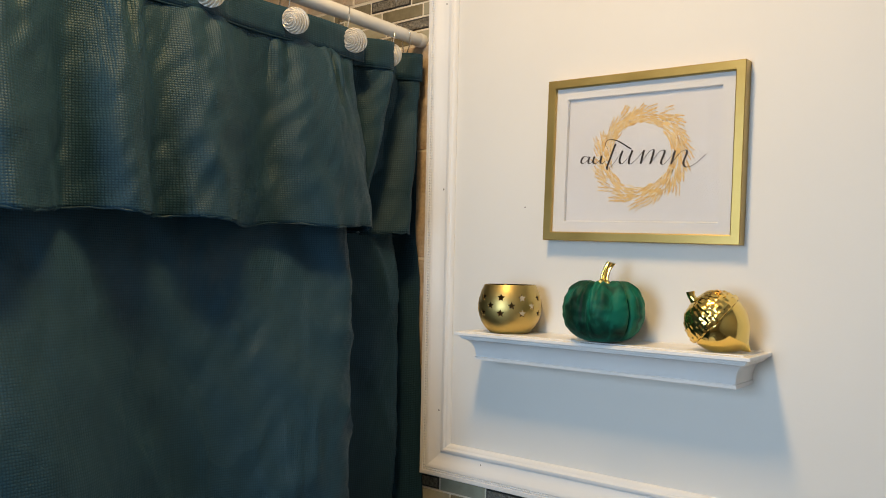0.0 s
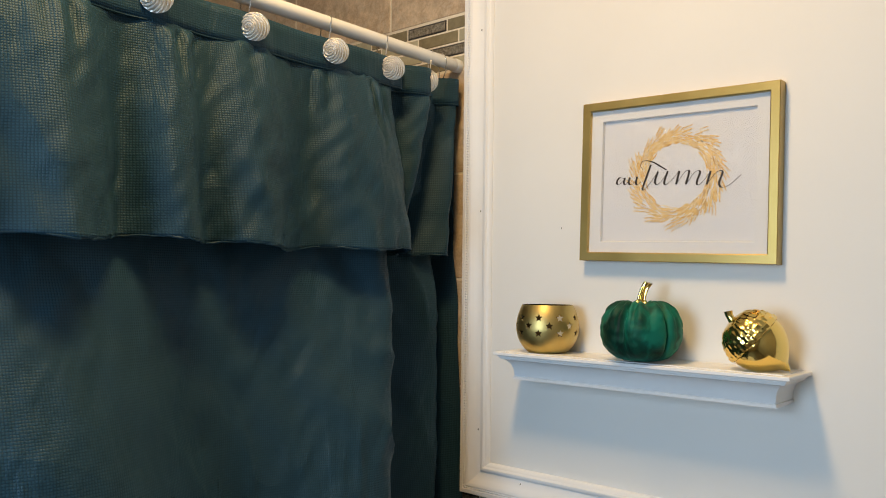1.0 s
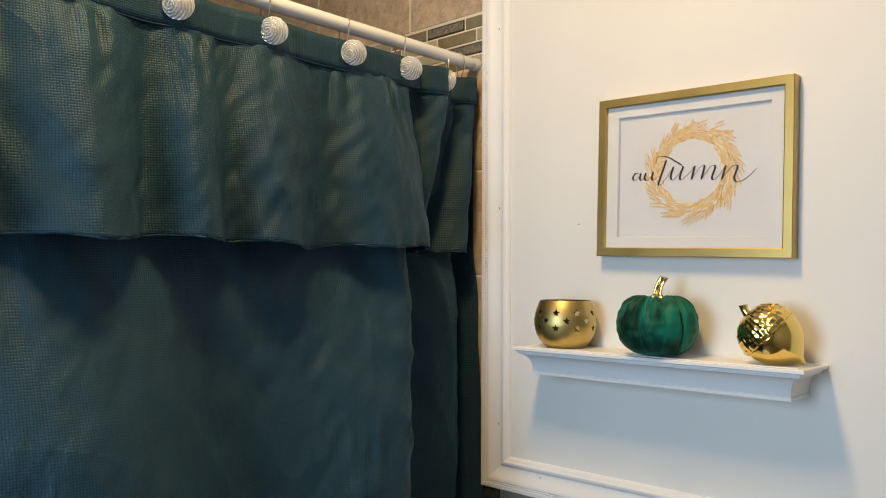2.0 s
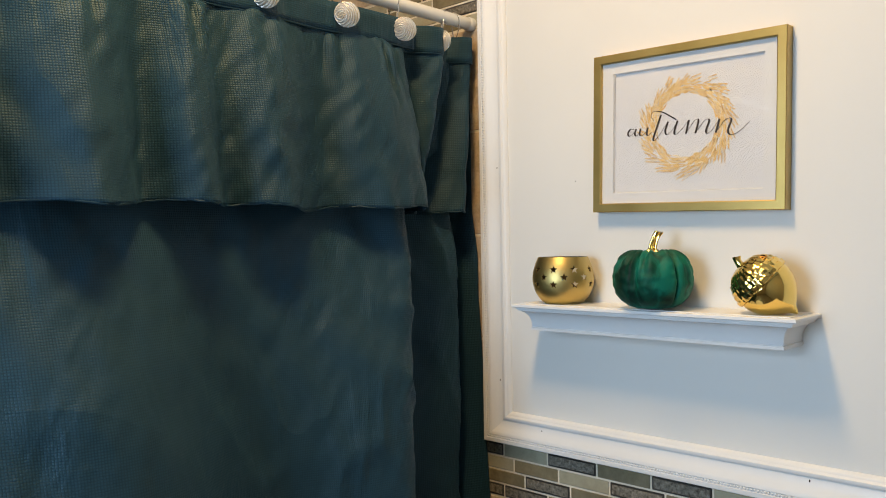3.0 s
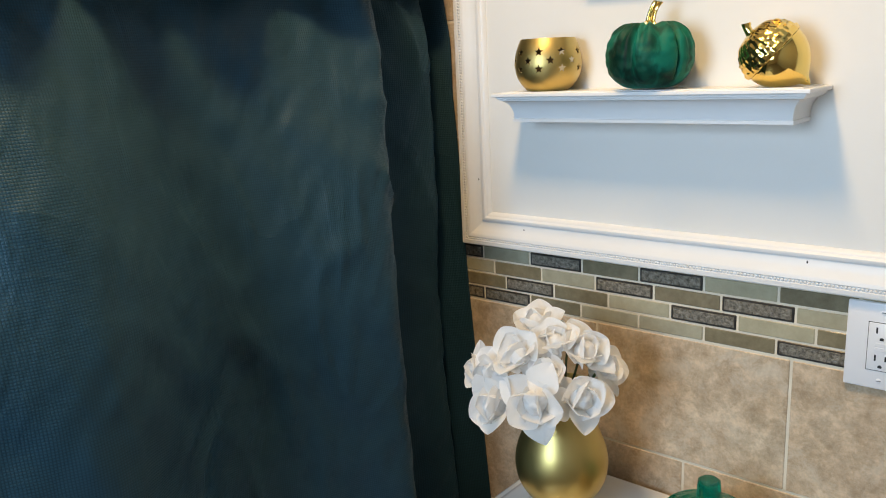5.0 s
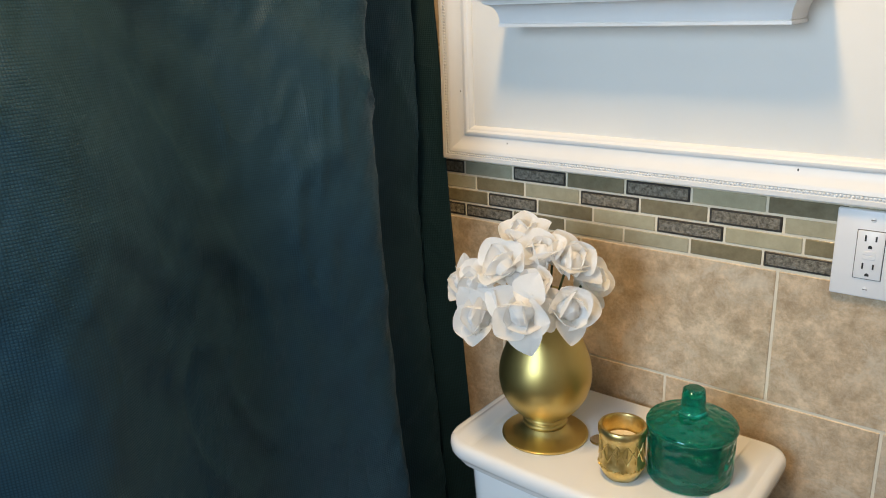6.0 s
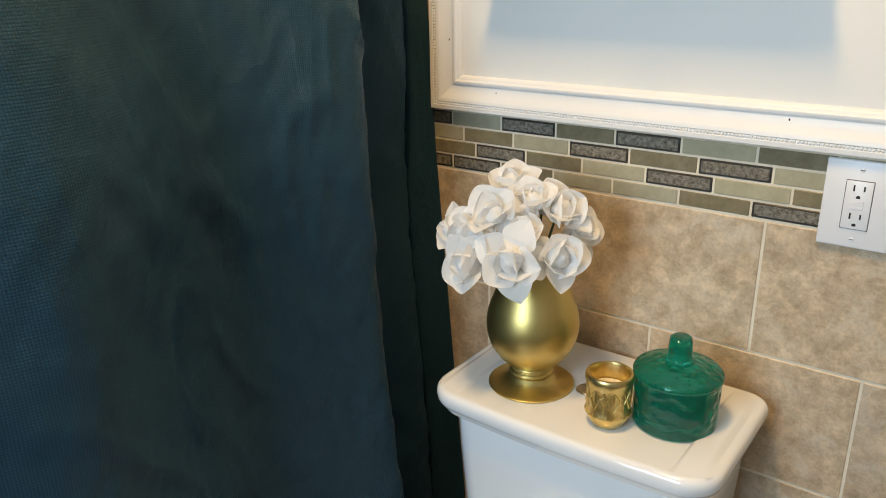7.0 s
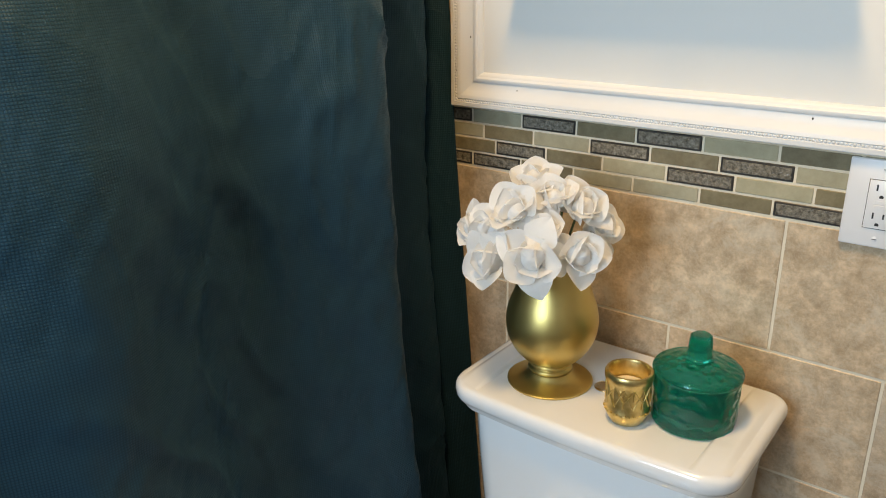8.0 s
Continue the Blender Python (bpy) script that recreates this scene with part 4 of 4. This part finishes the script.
part("stem", lathe([(0, 0.019)] + [tuple(p) for p in curve_through(stem_prof, 3)] + [(0, 0.0365)], 96), VASE_GOLD, vase)
smooth_belly = [tuple(p) for p in curve_through(belly, 5)]
part("body", lathe([(0, 0.0362)] + smooth_belly + [(r - 0.0015, z) for r, z in reversed(smooth_belly[8:])] + [(0, 0.05)], 96), VASE_GOLD, vase)

# silk flowers
def petal_mesh(length, width, start, end, cup, tip, seed):
    """A broad petal along +x that leaves the base at the angle start and ends at the angle end (degrees above level)."""
    bm = bmesh.new()
    n, m = 14, 10
    rows, x, z = [], 0.002, 0.0
    for i in range(n + 1):
        f = 1 - (1 - i / n) ** 1.5
        step = (1 - (1 - (i + 1) / n) ** 1.5 - f) if i < n else 0.0
        slope = radians(start + (end - start) * f ** 1.3)
        blunt = max(0.0, (f - 0.50) / 0.50)
        half_w = width / 2 * (0.22 + 0.78 * smooth01(f / 0.58)) * (tip * (1 - blunt ** 1.7) + (1 - tip) * math.sqrt(max(0.0, 1 - blunt ** 2.2)))
        row = []
        for j in range(m + 1):
            s = 2 * j / m - 1
            wave = 0.0016 * noise.noise(Vector((s * 1.6 + seed, f * 2.4, seed * 1.7))) * (0.3 + f)
            lift = cup * width * s * s * (half_w / (width / 2)) + wave - 0.0007 * math.exp(-(s / 0.16) ** 2) * f
            row.append(bm.verts.new((x - lift * math.sin(slope), half_w * s, z + lift * math.cos(slope))))
        rows.append(row)
        x, z = x + length * step * math.cos(slope), z + length * step * math.sin(slope)
    for a, b in zip(rows, rows[1:]):
        for j in range(m):
            bm.faces.new((a[j], a[j + 1], b[j + 1], b[j]))
    bmesh.ops.remove_doubles(bm, verts=bm.verts, dist=1e-5)
    return finish("petal", bm, PETAL, True, 80)


def bud_mesh(seed):
    """The closed heart of a bloom: three petals wrapped round one another, each edge lying over the next."""
    bm = bmesh.new()
    n_a, n_z = 60, 16
    rows = []
    for i in range(n_z):
        f = i / (n_z - 1)
        r = 0.0195 * math.sin(math.pi * (0.16 + 0.80 * f)) ** 0.8
        row = []
        for k in range(n_a):
            a = 2 * math.pi * k / n_a
            wrap = (3 * a / (2 * math.pi) + 0.55 * f + seed) % 1.0
            rr = r * (0.80 + 0.30 * wrap + 0.05 * noise.noise(Vector((2 * math.cos(a), 2 * math.sin(a), 3 * f + seed))))
            row.append(bm.verts.new((rr * math.cos(a), rr * math.sin(a), 0.002 + 0.043 * f - 0.003 * wrap * f)))
        rows.append(row)
    for a, b in zip(rows, rows[1:]):
        for k in range(n_a):
            bm.faces.new((a[k], a[(k + 1) % n_a], b[(k + 1) % n_a], b[k]))
    bm.faces.new(rows[-1])
    return finish("bud", bm, PETAL, True, 70)


OUTER = [petal_mesh(0.058, 0.060, 52, 20, 0.10, 0.6, 1.0), petal_mesh(0.066, 0.056, 34, -14, 0.08, 0.9, 2.3), petal_mesh(0.056, 0.062, 58, 34, 0.12, 0.5, 3.1), petal_mesh(0.062, 0.056, 44, 2, 0.09, 0.8, 8.3)]
MIDDLE = [petal_mesh(0.052, 0.060, 60, 88, 0.10, 0.5, 4.2), petal_mesh(0.050, 0.058, 58, 80, 0.10, 0.7, 5.4)]
BUDS = [bud_mesh(0.0), bud_mesh(0.4)]
bouquet = thing("flower_arrangement", (0.319, -0.187, LT + 0.20), "white silk gardenias bunched in the gold vase", "flowers")
BLOOMS = [(0.288, -0.200, 1.112, 0.95), (0.290, -0.258, 1.082, 1.0), (0.335, -0.222, 1.098, 0.9), (0.368, -0.196, 1.082, 1.0), (0.388, -0.165, 1.050, 0.85), (0.214, -0.252, 1.036, 0.88),
          (0.270, -0.288, 1.006, 1.05), (0.252, -0.272, 1.048, 0.9), (0.338, -0.284, 1.026, 1.05), (0.386, -0.236, 1.026, 1.0), (0.246, -0.210, 1.066, 0.8), (0.338, -0.250, 1.060, 0.85),
          (0.310, -0.140, 1.070, 1.0), (0.256, -0.155, 1.040, 0.95), (0.360, -0.135, 1.030, 0.95)]
BLOOMS = [(0.312 + 0.95 * (x - 0.312), -0.21 + 0.95 * (y + 0.21), 1.045 + 0.93 * (z - 1.045), 0.94 * q) for x, y, z, q in BLOOMS]
HEART = Vector((0.312, -0.200, 1.000))
rng = random.Random(11)
for x, y, z, size in BLOOMS:
    at, base = Vector((x, y, z)), Vector((0.319, -0.187, LT + 0.20))
    out = ((at - HEART).normalized() + Vector((0.22, -0.38, 0.0))).normalized()
    turn = out.to_track_quat("Z", "X").to_matrix().to_4x4()
    bloom = part("bloom", rng.choice(BUDS), PETAL, bouquet, "open white silk bloom")
    bloom.matrix_basis = Matrix.Translation(at - base - out * 0.016) @ turn @ Matrix.Rotation(rng.uniform(0, 6.28), 4, "Z") @ Matrix.Diagonal((size, size, size, 1))
    for kinds, count, first in ((OUTER, 5, 0), (MIDDLE, 4, 40)):
        for k in range(count):
            p = part("petal", rng.choice(kinds), PETAL, bloom)
            p.matrix_basis = pose(0, 0, 0.001 * k, 0, 0, first + 360 * k / count + rng.uniform(-13, 13)) @ pose(0, 0, 0, rng.uniform(-14, 14), rng.uniform(-16, 12), 0)
    stalk_pts = [(at - base - out * 0.014), (at - base) * 0.45 + Vector((0, 0, -0.01)), Vector((rng.uniform(-0.02, 0.02), rng.uniform(-0.02, 0.02), -0.06))]
    part("stalk", tube([tuple(p) for p in stalk_pts], 0.002, 6), LEAF, bouquet)

# gold votive with a candle
votive = thing("votive_candle", (0.469, -0.225, LT), "embossed gold glass votive holding a cream candle", "candle")
v_out = [(0.0, 0.0), (0.021, 0.0), (0.0250, 0.0025), (0.0300, 0.0110), (0.0345, 0.0205), (0.0352, 0.0240), (0.0342, 0.0270), (0.0338, 0.0400), (0.0338, 0.0560), (0.0345, 0.0700), (0.0362, 0.0745), (0.0372, 0.0790), (0.0372, 0.0850), (0.0355, 0.0880)]
v_in = [(0.0318, 0.0880), (0.0305, 0.0840), (0.0300, 0.0600), (0.0295, 0.0200), (0.0, 0.0170)]
glass = part("glass", lathe(v_out + v_in, 72), VOTIVE_GOLD, votive, "gold-foiled glass", angle=50)
emboss = bmesh.new()
for k in range(7):
    a0, a1 = 2 * math.pi * k / 7, 2 * math.pi * (k + 1) / 7
    am = (a0 + a1) / 2
    for a_s, z_s, a_e, z_e in ((a0, 0.036, am, 0.068), (am, 0.068, a1, 0.036), (a0, 0.068, am, 0.046), (am, 0.046, a1, 0.068), (am, 0.036, am, 0.066), (a0, 0.050, a0, 0.068)):
        tube([(0.0341 * math.cos(a_s + (a_e - a_s) * f), 0.0341 * math.sin(a_s + (a_e - a_s) * f), z_s + (z_e - z_s) * f) for f in (0, 0.25, 0.5, 0.75, 1)], 0.0013, 6, emboss)
part("embossing", emboss, VOTIVE_GOLD, glass, "raised triangles")
drops = bmesh.new()
for k in range(36):
    a = 2 * math.pi * k / 36
    bmesh.ops.create_icosphere(drops, subdivisions=1, radius=0.0021, matrix=Matrix.Translation((0.0349 * math.cos(a), 0.0349 * math.sin(a), 0.0235 + 0.0012 * (k % 2))))
part("bead_row", drops, VOTIVE_GOLD, glass)
part("candle", lathe([(0, 0.019), (0.0285, 0.019), (0.0288, 0.060), (0.0270, 0.0625), (0.0120, 0.0618), (0, 0.0612)], 40), WAX, votive, "cream wax candle")
votive.scale = (0.93, 0.93, 0.94)
part("wick", tube([(0, 0, 0.060), (0.0004, 0, 0.066), (0.0015, 0.0003, 0.071)], 0.0008, 6), WAX, votive)

# green glass jar
jar = thing("glass_jar", (0.546, -0.166, LT), "emerald hammered-glass jar with its lid on", "jar")
j_out = curve_through([(0.0560, 0.0004), (0.0590, 0.0030), (0.0600, 0.0120), (0.0605, 0.0400), (0.0612, 0.0650), (0.0620, 0.0770)], 5)
j_in = [(0.0575, 0.0770), (0.0565, 0.0600), (0.0555, 0.0300), (0.0530, 0.0130), (0.0400, 0.0085), (0.0, 0.0080)]


def facet(a, r, z):
    if r < 0.0577:
        return r
    cell = noise.voronoi(Vector((0.06 * math.cos(a), 0.06 * math.sin(a), z)) * 62)[0]
    return r - 0.0034 * max(0, 0.60 - cell[0])


j_wall = [(r, z) for (r0, z0), (r1, z1) in zip(j_out, j_out[1:]) for r, z in (tuple((1 - f) * np.array((r0, z0)) + f * np.array((r1, z1))) for f in (0, 0.5))] + [tuple(j_out[-1])]
part("body", lathe([(0, 0.0022), (0.045, 0.0010)] + j_wall + j_in, 160, facet), GREEN_GLASS, jar, "dimpled emerald glass", angle=80)
l_out = curve_through([(0.0620, 0.0776), (0.0630, 0.0800), (0.0624, 0.0840), (0.0580, 0.0880), (0.0450, 0.0930), (0.0280, 0.0980), (0.0170, 0.1000)], 8)
lid_dome = lathe([tuple(p) for p in l_out] + [(0.0, 0.1003)], 160)
for v in lid_dome.verts:
    if math.hypot(v.co.x, v.co.y) > 0.019 and v.co.z > 0.081:
        v.co.z -= 0.0042 * max(0, 0.62 - noise.voronoi(Vector((v.co.x, v.co.y, 0.0)) * 88)[0][0])
lid = part("jar_lid", lid_dome, GREEN_GLASS, jar, "domed hammered-glass lid", angle=60)


def eight(a, r, z):
    return r * (1 - 0.06 * (1 - abs(math.cos(4 * a)))) if r > 0.003 else r


part("knob", lathe([(0, 0.1004), (0.0215, 0.1004), (0.0217, 0.1025), (0.0185, 0.1050), (0.0178, 0.1080), (0.0172, 0.1160), (0.0166, 0.1280), (0.0156, 0.1340), (0.0125, 0.1368), (0, 0.1376)], 48, eight), GREEN_GLASS, lid, "faceted glass knob", angle=25)

# ---- wall tiles and mosaic ----
def piece_mesh(name, w, h, mat, bevel=0.0012, depth=0.0045):
    return finish(name, box(0, w, -depth / 2, depth / 2, 0, h, bevel, 1), mat, False)


MESHES = {}


def piece(name, x0, x1, z0, z1, mat, proud=0.0, bevel=0.0012):
    key = (name, round(x1 - x0, 4), round(z1 - z0, 4), mat.name)
    if key not in MESHES:
        MESHES[key] = piece_mesh(name, x1 - x0, z1 - z0, mat, bevel)
    ob = part(name, MESHES[key], mat, wall_north)
    ob.location = (x0, 0.0022 - proud, z0)
    return ob


rng = random.Random(3)
G = 0.0017


def mosaic_piece(x0, x1, z0, z1, kind):
    proud = rng.uniform(-0.0003, 0.0004)
    if kind == "d":
        ob = piece("mosaic_tile", x0 + G, x1 - G, z0 + G, z1 - G, GLASS_EDGE, proud)
        key = ("face", round(x1 - x0, 4), round(z1 - z0, 4))
        if key not in MESHES:
            MESHES[key] = finish("tile_face", box(0.0035, x1 - x0 - 2 * G - 0.0035, -0.0029, -0.0018, 0.0032, z1 - z0 - 2 * G - 0.0032, 0.0004, 1), GLASS_DARK, False)
        part("tile_face", MESHES[key], GLASS_DARK, ob)
    else:
        piece("mosaic_tile", x0 + G, x1 - G, z0 + G, z1 - G, GLASS_PALE if kind == "p" else GLASS_BROWN, proud)


ROWS_LOW = [(1.164, 1.137, [-0.075, 0.033, 0.138, 0.246, 0.353, 0.462, 0.574, 0.682, 0.790, 0.898], "dpdbdpbpd"),
            (1.137, 1.110, [-0.050, 0.058, 0.163, 0.272, 0.379, 0.490, 0.599, 0.707, 0.815, 0.923], "pbpdbdpbd"),
            (1.110, 1.083, [-0.024, 0.084, 0.189, 0.297, 0.408, 0.516, 0.628, 0.736, 0.844, 0.952], "bdbpdpbpd"),
            (1.083, 1.0565, [-0.075, 0.033, 0.138, 0.244, 0.353, 0.464, 0.574, 0.682, 0.790, 0.898], "ddbppbdpb")]
for z1, z0, joints, kinds in ROWS_LOW:
    for x0, x1, kind in zip(joints, joints[1:], kinds):
        mosaic_piece(x0, x1, z0, z1, kind)
ROWS_HIGH = [(2.101, 2.074, [-0.174 - 0.110 * k for k in range(5, 0, -1)] + [-0.174, -0.064, -0.004], "pbdpbdb"), (2.074, 2.047, [-0.143 - 0.110 * k for k in range(5, 0, -1)] + [-0.143, -0.033, -0.004], "bdpbpbp"),
             (2.047, 2.020, [-0.130 - 0.110 * k for k in range(5, 0, -1)] + [-0.130, -0.004], "pbpbpd"), (2.020, 1.993, [-0.160 - 0.110 * k for k in range(5, 0, -1)] + [-0.160, -0.050, -0.004], "dpbdpbp")]
for z1, z0, joints, kinds in ROWS_HIGH:
    for x0, x1, kind in zip(joints, joints[1:], kinds):
        mosaic_piece(x0, x1, z0, z1, kind)
TILE_W, GT = 0.3215, 0.0021
for row, (z0, z1, start) in enumerate(((0.8415, 1.0555, 0.597), (0.6325, 0.8415, 0.436), (0.4235, 0.6325, 0.597), (0.2145, 0.4235, 0.436), (0.0055, 0.2145, 0.597))):
    for k in range(-5, 4):
        x0 = start + TILE_W * k
        lo, hi = max(x0, ROOM_X0), min(x0 + TILE_W, ROOM_X1)
        if hi - lo > 0.03:
            piece("wall_tile", lo + GT, hi - GT, z0 + GT, z1 - GT, TILE, rng.uniform(-0.0003, 0.0003), 0.0010)
for z0, z1, start in ((2.103, 2.313, -0.225), (2.313, 2.522, -0.386), (2.522, 2.738, -0.225), (1.783, 1.991, -0.225), (1.574, 1.783, -0.386), (1.365, 1.574, -0.225), (1.1655, 1.365, -0.386)):
    for k in range(-2, 2):
        lo, hi = max(start + 0.326 * k, ROOM_X0), min(start + 0.326 * (k + 1), -0.004)
        if hi - lo > 0.03:
            piece("wall_tile", lo + GT, hi - GT, z0 + GT, z1 - GT, TILE, rng.uniform(-0.0003, 0.0003), 0.0010)
